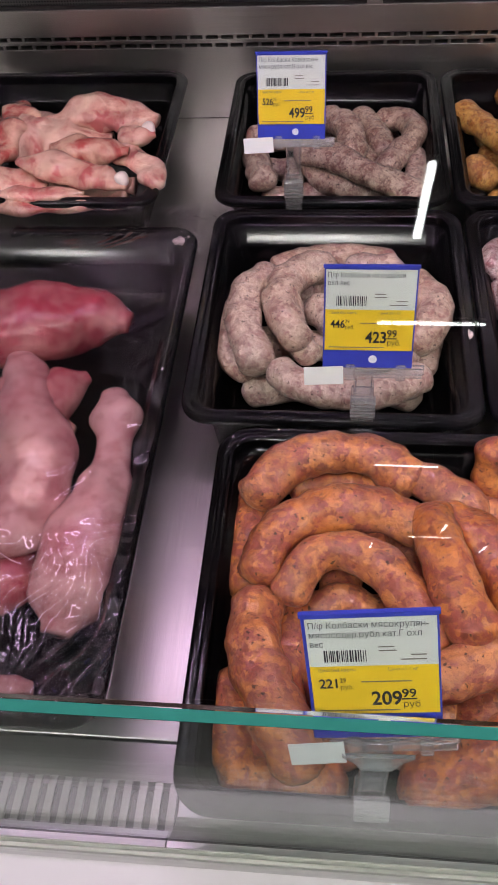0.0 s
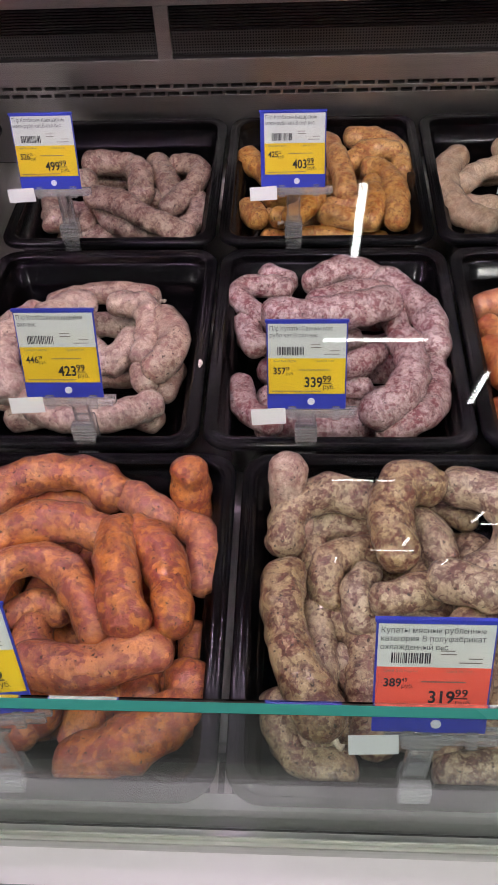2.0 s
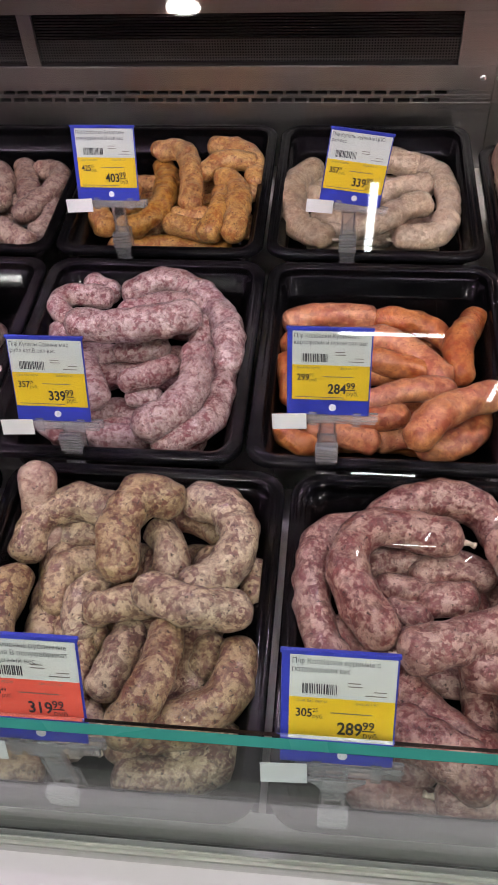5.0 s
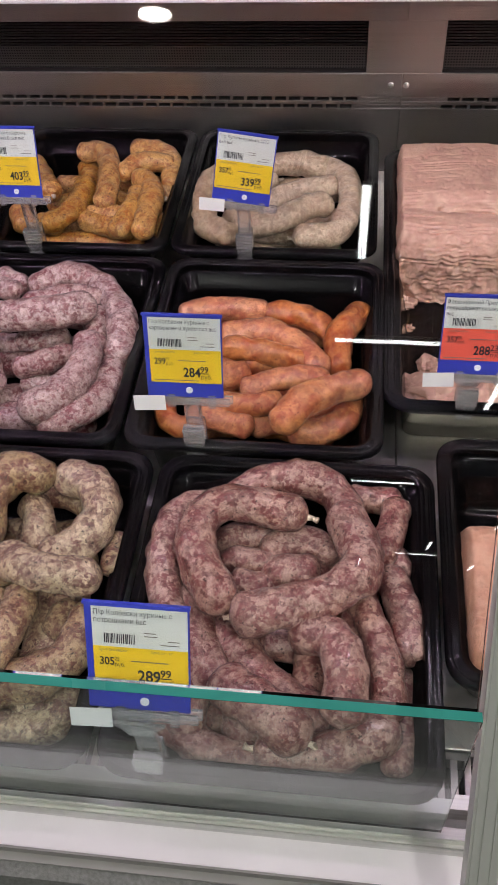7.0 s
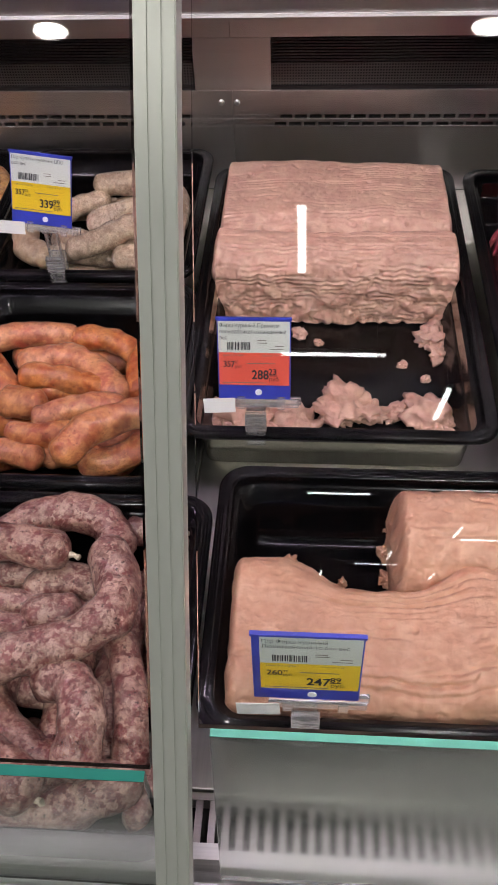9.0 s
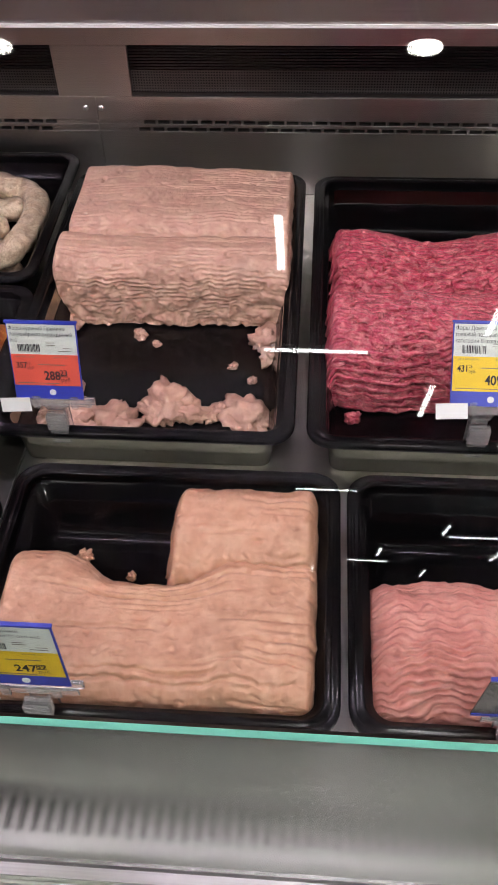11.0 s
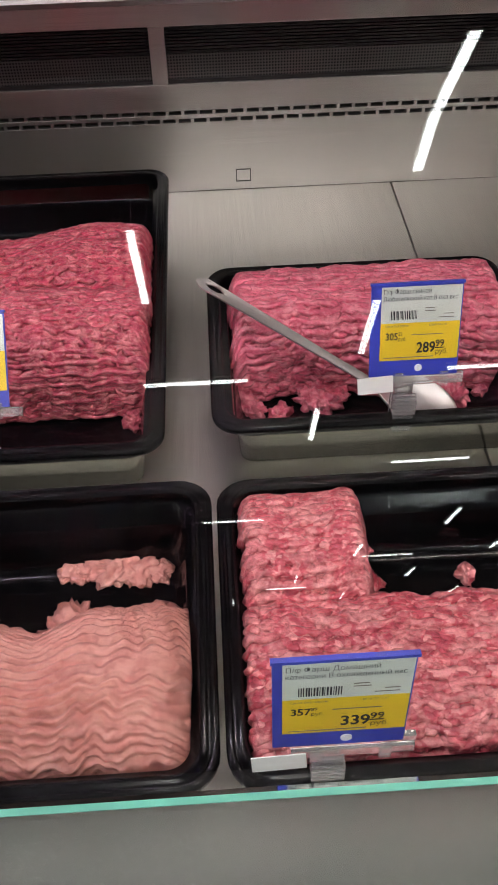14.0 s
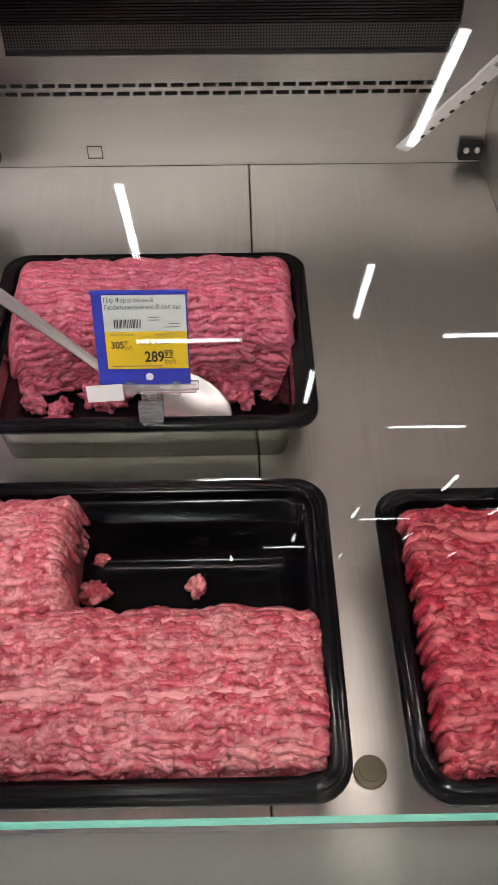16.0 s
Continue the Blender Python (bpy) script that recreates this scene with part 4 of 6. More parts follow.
heap = Heap("C", M_CARROT, "bright orange raw chicken sausage", "bright orange sausages")
heap.add(0.0158, 0.052, (0.027, 0.233), (0.07, 0.244), (0.12, 0.242))
heap.add(0.0148, 0.052, (0.133, 0.239), (0.174, 0.235), (0.209, 0.206))
heap.add(0.0161, 0.066, (0.085, 0.189), (0.131, 0.191), (0.172, 0.17), (0.194, 0.139))
heap.add(0.0147, 0.06, (0.091, 0.165), (0.134, 0.162), (0.177, 0.147))
heap.add(0.0130, 0.045, (0.114, 0.157), (0.146, 0.163))
heap.add(0.0174, 0.056, (0.079, 0.129), (0.109, 0.126))
heap.add(0.0138, 0.072, (0.123, 0.097), (0.158, 0.108), (0.2, 0.118))
heap.add(0.0168, 0.092, (0.165, 0.032), (0.18, 0.052), (0.208, 0.075), (0.243, 0.093))
heap.add(0.0163, 0.062, (0.217, 0.149), (0.216, 0.187), (0.229, 0.22), (0.24, 0.241))
heap.add(0.0134, 0.06, (0.096, 0.082), (0.124, 0.079), (0.152, 0.083))
heap.add(0.0133, 0.05, (0.066, 0.068), (0.1, 0.062), (0.123, 0.054))
heap.add(0.0135, 0.045, (0.023, 0.081), (0.038, 0.063), (0.061, 0.054))
heap.add(0.0135, 0.04, (0.133, 0.068), (0.16, 0.075))
heap.add(0.0151, 0.045, (0.233, 0.101), (0.228, 0.078), (0.201, 0.059), (0.177, 0.055))
heap.add(0.0162, 0.05, (0.013, 0.169), (0.042, 0.115))
heap.add(0.0165, 0.05, (0.035, 0.201), (0.069, 0.153))
heap.add(0.0125, 0.035, (0.184, 0.09), (0.22, 0.11))
heap.underlay(4)

heap = Heap("P", M_KAVK, "grey-brown raw sausage with spice grains", "grey sausages")
heap.add(0.0179, 0.062, (0.076, 0.216), (0.122, 0.209), (0.15, 0.18), (0.157, 0.134))
heap.add(0.0171, 0.052, (0.169, 0.224), (0.183, 0.185), (0.197, 0.148))
heap.add(0.0153, 0.062, (0.196, 0.214), (0.223, 0.202), (0.234, 0.167), (0.219, 0.134), (0.197, 0.105))
heap.add(0.0156, 0.047, (0.243, 0.135), (0.236, 0.1), (0.224, 0.079))
heap.add(0.0164, 0.076, (0.099, 0.113), (0.136, 0.091), (0.172, 0.06), (0.206, 0.036), (0.229, 0.025))
heap.add(0.0163, 0.047, (0.104, 0.13), (0.123, 0.093), (0.158, 0.071), (0.203, 0.061))
heap.add(0.0173, 0.05, (0.037, 0.134), (0.051, 0.082))
heap.add(0.0131, 0.036, (0.086, 0.121), (0.085, 0.091))
heap.add(0.0173, 0.05, (0.025, 0.182), (0.078, 0.182))
heap.add(0.0132, 0.045, (0.158, 0.149), (0.185, 0.149))
heap.underlay(3)

heap = Heap("Q", M_CURRY, "curry yellow raw sausage with spices", "curry sausages")
heap.add(0.0159, 0.076, (0.099, 0.242), (0.133, 0.232), (0.151, 0.177), (0.159, 0.113))
heap.add(0.0123, 0.05, (0.082, 0.301), (0.114, 0.309))
heap.add(0.0155, 0.066, (0.171, 0.272), (0.209, 0.256), (0.233, 0.226), (0.238, 0.179))
heap.add(0.0144, 0.076, (0.166, 0.188), (0.195, 0.209), (0.229, 0.213))
heap.add(0.0160, 0.07, (0.194, 0.185), (0.215, 0.158), (0.223, 0.106), (0.22, 0.059))
heap.add(0.0128, 0.052, (0.233, 0.186), (0.251, 0.165))
heap.add(0.0151, 0.066, (0.195, 0.151), (0.198, 0.1), (0.185, 0.064))
heap.add(0.0160, 0.066, (0.115, 0.17), (0.12, 0.127), (0.108, 0.09), (0.088, 0.076))
heap.add(0.0159, 0.05, (0.132, 0.098), (0.162, 0.087), (0.194, 0.08))
heap.add(0.0145, 0.055, (0.139, 0.108), (0.177, 0.102))
heap.add(0.0161, 0.05, (0.025, 0.113), (0.045, 0.088))
heap.add(0.0145, 0.05, (0.07, 0.092), (0.091, 0.083))
heap.add(0.0110, 0.04, (0.232, 0.119), (0.238, 0.093))
heap.add(0.0169, 0.06, (0.026, 0.222), (0.069, 0.151))
heap.add(0.0157, 0.045, (0.098, 0.245), (0.12, 0.187))
heap.underlay(4)

heap = Heap("R", M_WHITE, "creamy white raw chicken sausage", "white sausages")
heap.add(0.0179, 0.06, (0.049, 0.22), (0.021, 0.174), (0.021, 0.118), (0.042, 0.078), (0.07, 0.06))
heap.add(0.0180, 0.06, (0.11, 0.234), (0.151, 0.238), (0.186, 0.224))
heap.add(0.0168, 0.066, (0.192, 0.229), (0.217, 0.2), (0.227, 0.143), (0.222, 0.09), (0.206, 0.061), (0.167, 0.055))
heap.add(0.0163, 0.07, (0.12, 0.131), (0.157, 0.153), (0.198, 0.171))
heap.add(0.0163, 0.08, (0.109, 0.057), (0.141, 0.065), (0.176, 0.098), (0.194, 0.107))
heap.add(0.0130, 0.045, (0.077, 0.089), (0.116, 0.084), (0.15, 0.081))
heap.add(0.0163, 0.045, (0.051, 0.17), (0.08, 0.201), (0.111, 0.217))
heap.underlay(3)

sausage([(0.300, 0.505, 0.885), (0.298, 0.522, 0.912), (0.297, 0.534, 0.940)], 0.0178, M_ORANGE, "orange sausage end standing up at the tray's back", "orange sausages", 501)
sausage([(0.392, 0.492, 0.895), (0.388, 0.514, 0.925), (0.385, 0.530, 0.950)], 0.0182, M_GREY, "pale sausage end standing up at the tray's back", "brown sausages", 502)


# ---------------------------------------------------------------- mince
def mince(x0, x1, y0, y1, top, rows, r, material, label, wave=0.002, wave_len=0.03, lump=0.15, seed=1, base=None, sides=7, bead=0.0, round_x=0.02, step=0.004,
          boxy=0.6, worms=0, worm_len=0.016, worm_r=None, spread=35.0, ragged=0.004, dip=None, core_gap=0.75, pressed=None, sink=0.30, worm_sink=-0.15, bite=None):
    """A pressed heap of strands that run along x over a solid core, with loose short strands on it. dip: (x, width, depth) of a hollow."""
    z0 = DECK + 0.0045 if base is None else base
    thing = tagged(empty("minced_meat", Matrix.Translation(((x0 + x1) / 2, (y0 + y1) / 2, z0))), label, "minced meat")
    rnd = random.Random(seed)
    H, W = top - z0, (y1 - y0) / 2
    off = Vector(((x0 + x1) / 2, (y0 + y1) / 2, z0))
    home = next(q for q in TRAYS.values() if q[0] < off.x < q[2] and q[1] < off.y < q[3])

    rc = min(boxy * H, W * 0.9)
    raw = [Vector((-W, 0.0))]
    for k in range(13):
        g = math.pi / 2 * k / 12
        raw.append(Vector((-W + rc * (1 - math.cos(g)), H - rc + rc * math.sin(g))))
    raw += [Vector((-q.x, q.y)) for q in raw[::-1]]
    raw = [Vector((q.x, q.y * (1 + 0.04 * (1 - (q.x / W) ** 2)))) for q in raw]
    far = [0.0]
    for k in range(len(raw) - 1):
        far.append(far[-1] + (raw[k + 1] - raw[k]).length)
    prof = []
    for k in range(201):
        d = far[-1] * k / 200
        i = max(0, min(len(raw) - 2, int(np.searchsorted(far, d)) - 1))
        prof.append(raw[i].lerp(raw[i + 1], (d - far[i]) / max(1e-9, far[i + 1] - far[i])))

    def surface(x, a, k=1.0):
        """The point of the heap at x, a share a of the way over its back, before the strand's own depth."""
        i = min(len(prof) - 2, int(a * (len(prof) - 1)))
        p = prof[i].lerp(prof[i + 1], a * (len(prof) - 1) - i)
        y, z = p.x, p.y
        c = y / W
        edge = min(x - x0, x1 - x) / round_x
        z *= 1 - (0 if edge > 1 else (1 - max(edge, 0)) ** 2 * 0.4)
        z += 0.006 * noise.noise(Vector((x * 11, y * 11, seed + 3)))
        y += ragged * (noise.noise(Vector((x * 45, seed, 1.5))) + 0.6 * noise.noise(Vector((x * 120, z * 60, seed)))) * min(1.0, abs(c)) ** 0.6
        if dip:
            g = math.exp(-((x - dip[0]) / dip[1]) ** 2)
            z *= 1 - dip[2] * g
            y -= (0.03 * g) * max(0.0, y / W) * dip[2] * 2
        if bite and y > 0:
            y -= bite[2] * math.exp(-((x - bite[0]) / bite[1]) ** 4) * y / W
        # the tray's sloping walls hold the heap in
        inset = 0.0175 + 0.0150 * max(0.0, 1 - z / 0.045) + r * 0.5
        inset += (0.008 - inset) * max(0.0, min(1.0, (z - 0.064) / 0.014))
        x = min(max(x, home[0] + inset), home[2] - inset)
        y = min(max(y + off.y, home[1] + inset), home[3] - inset) - off.y
        return Vector((x - off.x, y * k, max(z * k, r * 0.5)))

    # a smooth pressed block: (pitch, depth, bias, wave, wave length, torn front)
    if pressed:
        pitch, depth, bias, sway, sway_len, torn = pressed
        verts, faces = [], []
        nx, na = int((x1 - x0) / 0.0018), int(far[-1] / 0.0015)
        for i in range(nx + 1):
            x = x0 + (x1 - x0) * i / nx
            close = min(i, nx - i)
            for k in range(na + 1):
                a = k / na
                s = a * far[-1]
                q = min(len(prof) - 2, int(a * (len(prof) - 1)))
                tan = (prof[q + 1] - prof[q]).normalized()
                p = surface(x, a)
                front = max(0.0, 1 - s / (H * 1.35))
                calm = 0.35 + 0.65 * max(0.0, min(1.0, 0.5 + 2.2 * noise.noise(Vector((x * 9, s * 9, seed + 21))) + 0.6 * (0.5 - a)))
                drift = 0.3 if sway < 0.0016 else 1.1
                ph = s / pitch + calm * sway / pitch * math.sin(2 * math.pi * x / sway_len + 7 * noise.noise(Vector((x * 14, s * 14, seed)))) + drift * noise.noise(Vector((x * 22, s * 14, seed + 2)))
                g = (0.5 + 0.5 * math.cos(2 * math.pi * ph)) ** 3
                mask = max(0.0, min(1.0, (noise.noise(Vector((x * 9, s * 70, seed + 9))) + bias) * 2.6))
                pit = max(0.0, noise.noise(Vector((x * 110, s * 150, seed + 4))) - 0.36)
                d = -depth * g * mask - pit * 0.009 + 0.0011 * noise.noise(Vector((x * 45, s * 45, seed))) + 0.0007 * noise.noise(Vector((x * 190, s * 190, seed)))
                d += torn * front * (noise.noise(Vector((x * 85, s * 70, seed + 6))) + 0.5 * noise.noise(Vector((x * 210, s * 210, seed + 7))) - 0.3)
                ex = 0.0
                if close < 4:
                    d -= (4 - close) ** 2 * 0.00028
                    ex = (0.0035 * noise.noise(Vector((s * 60, i * 0.1, seed))) + 0.002 * noise.noise(Vector((s * 190, i * 0.2, seed)))) * (1 - close / 4)
                verts.append((p.x + ex, p.y - tan.y * d, max(0.0, p.z + tan.x * d)))
        for i in range(nx):
            for k in range(na):
                a = i * (na + 1) + k
                faces.append((a, a + na + 1, a + na + 2, a + 1))
        faces.append(tuple(range(na + 1)))
        faces.append(tuple(range(nx * (na + 1), (nx + 1) * (na + 1)))[::-1])
        from_arrays("block", verts, faces, material, thing)
        return thing

    # core
    verts, faces = [], []
    nx, na = 50, 40
    for i in range(nx + 1):
        x = x0 + r * 1.4 + (x1 - x0 - r * 2.8) * i / nx
        for k in range(na + 1):
            p = surface(x, k / na)
            shrink = Vector((0, p.y * (1 - core_gap * r * 0.55 / W), max(p.z - core_gap * r * 0.55, 0.0)))
            verts.append((p.x, shrink.y, shrink.z))
    for i in range(nx):
        for k in range(na):
            a = i * (na + 1) + k
            faces.append((a, a + na + 1, a + na + 2, a + 1))
    faces.append(tuple(range(na + 1)))
    faces.append(tuple(range(nx * (na + 1), (nx + 1) * (na + 1)))[::-1])
    from_arrays("core", verts, faces, material, thing)
    verts, faces = [], []

    def lay(path, radius, m):
        v, f = tube(path, radius, m, 1.0, lump, seed + len(verts) % 97, 260.0)
        o = len(verts)
        verts.extend(v)
        faces.extend(tuple(a + o for a in q) for q in f)

    for j in range(rows):
        a0 = (j + 0.5) / rows
        n = max(8, int((x1 - x0) / step))
        e0, e1 = rnd.uniform(-0.004, 0.007), rnd.uniform(-0.004, 0.007)
        path = []
        for i in range(n + 1):
            x = x0 + e0 + (x1 - x0 - e0 - e1) * i / n
            w1 = noise.noise(Vector((x / wave_len, j * 0.30 + seed, 0)))
            w2 = noise.noise(Vector((x / (wave_len * 4), j * 0.10 + seed, 5)))
            p = surface(x, a0)
            p.y += wave * w1 + wave * 1.4 * w2
            p.z = max(p.z + r * 0.55 * noise.noise(Vector((x * 60, j * 0.7, seed))) - r * sink, r * 0.5)
            path.append(p)
        b0 = rnd.uniform(0, 6)

        def radius(q):
            k = min(q, 1 - q) * n
            cap = 1 if k > 1.5 else 0.35 + 0.4 * k
            return r * cap * (1 + bead * math.sin(q * n * 0.9 + b0 + 2 * math.sin(q * 31 + b0)))
        lay(path, radius, sides)
    wr = worm_r or r
    for j in range(worms):
        x, f = rnd.uniform(x0 + 0.004, x1 - 0.004), rnd.uniform(0.02, 0.98)
        turn_to = radians(rnd.gauss(0, spread))
        L = worm_len * rnd.uniform(0.6, 1.5)
        bend = rnd.uniform(-1, 1) * 0.9
        rr = wr * rnd.uniform(0.8, 1.2)
        path = []
        for i in range(5):
            q = (i / 4 - 0.5) * L
            ang = turn_to + bend * (i / 4 - 0.5)
            xx = min(max(x + q * math.cos(ang), x0 - 0.002), x1 + 0.002)
            fa = min(0.995, max(0.005, f + q * math.sin(ang) / far[-1]))
            p = surface(xx, fa)
            p.z = max(p.z - rr * worm_sink, rr * 0.6)
            path.append(p)

        def radius_w(q, rr=rr):
            return rr * (0.55 if q < 0.05 or q > 0.95 else 1.0)
        lay(path, radius_w, 6)
    tagged(from_arrays("strands", verts, faces, material, thing), kind="stuff")
    return thing


def crumb(x, y, size, material, label, seed, z=None, tall=0.6):
    """A torn lump of mince lying on the tray's bottom."""
    bm = bmesh.new()
    bmesh.ops.create_icosphere(bm, subdivisions=4, radius=1)
    for v in bm.verts:
        p = v.co.copy()
        k = 1 + 0.6 * noise.noise(p * 1.6 + Vector((seed, 0, 0))) + 0.42 * noise.noise(p * 3.6 + Vector((0, seed, 0))) + 0.20 * noise.noise(p * 8 + Vector((0, 0, seed)))
        v.co = Vector((p.x * size * k, p.y * size * k * 0.8, max(p.z, -0.6) * size * k * tall))
    for f in bm.faces:
        f.smooth = True
    ob = part("mince_scrap", bm, material, None)
    ob.matrix_world = pose(x, y, (DECK + 0.004 if z is None else z) + size * tall * 0.55, 0, 0, seed * 37)
    return tagged(ob, label, "meat scrap")


# pale chicken mince: two slabs at the back of the tray, remains in front
FINE = 0.3
mince(0.850, 1.146, 0.985, 1.150, 0.946, 64, 0.0036, M_CHICKEN_MINCE, "pale pink slab of chicken mince pressed in layers", seed=3, boxy=FINE, ragged=0.003, round_x=0.008, pressed=(0.0058, 0.0024, 0.06, 0.001, 0.06, 0.0030))
mince(0.848, 1.148, 0.908, 0.990, 0.945, 46, 0.0036, M_CHICKEN_MINCE, "pale pink slab of chicken mince with torn front", seed=4, boxy=0.34, ragged=0.006, round_x=0.008, pressed=(0.0060, 0.0030, 0.14, 0.0015, 0.06, 0.0055))
for i, (x, y, s) in enumerate(((1.120, 0.880, 0.022), (1.128, 0.855, 0.018), (1.02, 0.765, 0.024), (0.998, 0.748, 0.02), (1.035, 0.748, 0.020), (1.073, 0.757, 0.014), (1.063, 0.748, 0.010), (1.108, 0.740, 0.024), (0.915, 0.725, 0.03), (0.955, 0.720, 0.024),
                               (0.876, 0.745, 0.026), (0.892, 0.79, 0.014), (0.957, 0.888, 0.010), (0.98, 0.872, 0.006), (0.868, 0.855, 0.008), (1.08, 0.835, 0.006), (1.105, 0.81, 0.006), (0.99, 0.708, 0.010), (0.862, 0.90, 0.016), (0.905, 0.732, 0.030), (0.945, 0.730, 0.028), (1.008, 0.762, 0.030), (1.104, 0.744, 0.028), (0.885, 0.738, 0.022))):
    crumb(x, y, s, M_CHICKEN_MINCE, "torn scrap of pale chicken mince on tray", i + 1, None, 0.5)
# peach mince, L-shaped remainder
mince(0.904, 1.190, 0.368, 0.516, 0.925, 42, 0.0042, M_PEACH_MINCE, "peach slab of chicken mince with shallow grooves", seed=5, boxy=0.45, ragged=0.004, round_x=0.012, bite=(1.035, 0.055, 0.034), pressed=(0.0095, 0.0042, 0.06, 0.001, 0.07, 0.001))
mince(1.048, 1.188, 0.485, 0.597, 0.936, 38, 0.0042, M_PEACH_MINCE, "peach block of chicken mince", seed=6, boxy=0.75, ragged=0.005, round_x=0.012, pressed=(0.0095, 0.0036, -0.08, 0.001, 0.07, 0.003))
for i, (x, y, s) in enumerate(((0.955, 0.545, 0.008), (1.005, 0.525, 0.005), (0.918, 0.517, 0.010), (0.940, 0.518, 0.009), (0.958, 0.515, 0.009), (1.048, 0.592, 0.010), (1.046, 0.56, 0.008), (1.046, 0.53, 0.008))):
    crumb(x, y, s, M_PEACH_MINCE, "small crumb of peach mince on tray", i + 31, None, 0.9)
# beef
mince(1.196, 1.482, 0.876, 1.022, 0.944, 24, 0.0028, M_BEEF, "dark red heap of beef mince strands", 0.004, 0.022, 0.25, 7, bead=0.15, worms=2000, worm_len=0.013, worm_r=0.0029, spread=24, dip=(1.32, 0.05, 0.14), step=0.003, sides=6, round_x=0.012)
mince(1.192, 1.486, 0.768, 0.888, 0.946, 24, 0.0028, M_BEEF, "red heap of beef mince strands", 0.004, 0.022, 0.25, 8, bead=0.15, worms=2300, worm_len=0.013, worm_r=0.0029, spread=24, step=0.003, sides=6, ragged=0.006, round_x=0.012, boxy=0.5)
for i, (x, y, s) in enumerate(((1.26, 1.062, 0.007), (1.285, 1.065, 0.008), (1.29, 1.08, 0.006), (1.335, 1.04, 0.005), (1.455, 1.06, 0.005), (1.212, 0.705, 0.006), (1.462, 0.755, 0.013), (1.475, 0.768, 0.012), (1.225, 0.752, 0.009), (1.20, 0.73, 0.006))):
    crumb(x, y, s, M_BEEF, "small crumb of beef mince on tray", i + 51, None, 0.7)
# rose mince
mince(1.226, 1.530, 0.366, 0.508, 0.929, 40, 0.0040, M_ROSE, "rose heap of turkey mince in wavy ridges", seed=9, boxy=0.75, dip=(1.40, 0.035, 0.22), ragged=0.006, round_x=0.03, pressed=(0.0075, 0.0064, 0.38, 0.0032, 0.030, 0.001))
for i, (x, y, s) in enumerate(((1.425, 0.508, 0.024), (1.415, 0.50, 0.018), (1.495, 0.508, 0.022), (1.505, 0.498, 0.018), (1.34, 0.505, 0.010), (1.37, 0.50, 0.009), (1.415, 0.572, 0.014), (1.433, 0.574, 0.016), (1.452, 0.573, 0.018), (1.472, 0.572, 0.018), (1.490, 0.570, 0.014))):
    crumb(x, y, s, M_ROSE, "torn scrap of rose mince on tray", i + 71, None, 0.75 if y < 0.55 else 0.3)
# pink pork mince with the spoon
mince(1.566, 1.850, 0.782, 0.908, 0.944, 26, 0.0034, M_PORK, "pink heap of pork mince strands", 0.004, 0.026, 0.22, 11, bead=0.10, worms=1800, worm_len=0.013, worm_r=0.0033, spread=22, worm_sink=0.2, ragged=0.008, boxy=0.5, round_x=0.014)
for i, (x, y, s) in enumerate(((1.575, 0.775, 0.016), (1.585, 0.762, 0.012), (1.612, 0.752, 0.012), (1.606, 0.735, 0.010), (1.618, 0.738, 0.008), (1.645, 0.772, 0.015), (1.66, 0.765, 0.014), (1.675, 0.775, 0.012), (1.785, 0.775, 0.014), (1.80, 0.768, 0.012), (1.590, 0.893, 0.036), (1.578, 0.885, 0.026), (1.825, 0.775, 0.008))):
    crumb(x, y, s, M_PORK, "torn scrap of pork mince on tray", i + 91, None, 0.8)
# coarse pork mince
mince(1.556, 1.856, 0.366, 0.490, 0.925, 26, 0.0040, M_COARSE, "coarse pink pork mince with white fat grains", 0.003, 0.02, 0.3, 13, bead=0.16, worms=2300, worm_len=0.010, worm_r=0.0034, spread=20, worm_sink=0.45, sink=0.55, boxy=0.4, round_x=0.012, ragged=0.006)
mince(1.560, 1.662, 0.482, 0.594, 0.940, 24, 0.0040, M_COARSE, "coarse block of pork mince with torn side", 0.003, 0.02, 0.3, 14, bead=0.16, worms=950, worm_len=0.010, worm_r=0.0034, spread=20, worm_sink=0.45, sink=0.55, boxy=0.6, round_x=0.012, ragged=0.006)
for i, (x, y, s) in enumerate(((1.668, 0.51, 0.014), (1.668, 0.54, 0.012), (1.672, 0.575, 0.007), (1.755, 0.545, 0.009), (1.785, 0.494, 0.013), (1.80, 0.494, 0.010), (1.832, 0.396, 0.014), (1.70, 0.495, 0.006))):
    crumb(x, y, s, M_COARSE, "torn scrap of coarse pork mince on tray", i + 111, None, 0.7)
# deep red mince at the end
mince(1.920, 2.112, 0.360, 0.574, 0.935, 34, 0.0042, M_DEEP, "deep red coarse mince filling its tray", 0.004, 0.02, 0.4, 15, bead=0.2, worms=1500, worm_len=0.010, worm_r=0.0036, spread=26, worm_sink=0.35, sink=0.5, boxy=0.4, round_x=0.012)


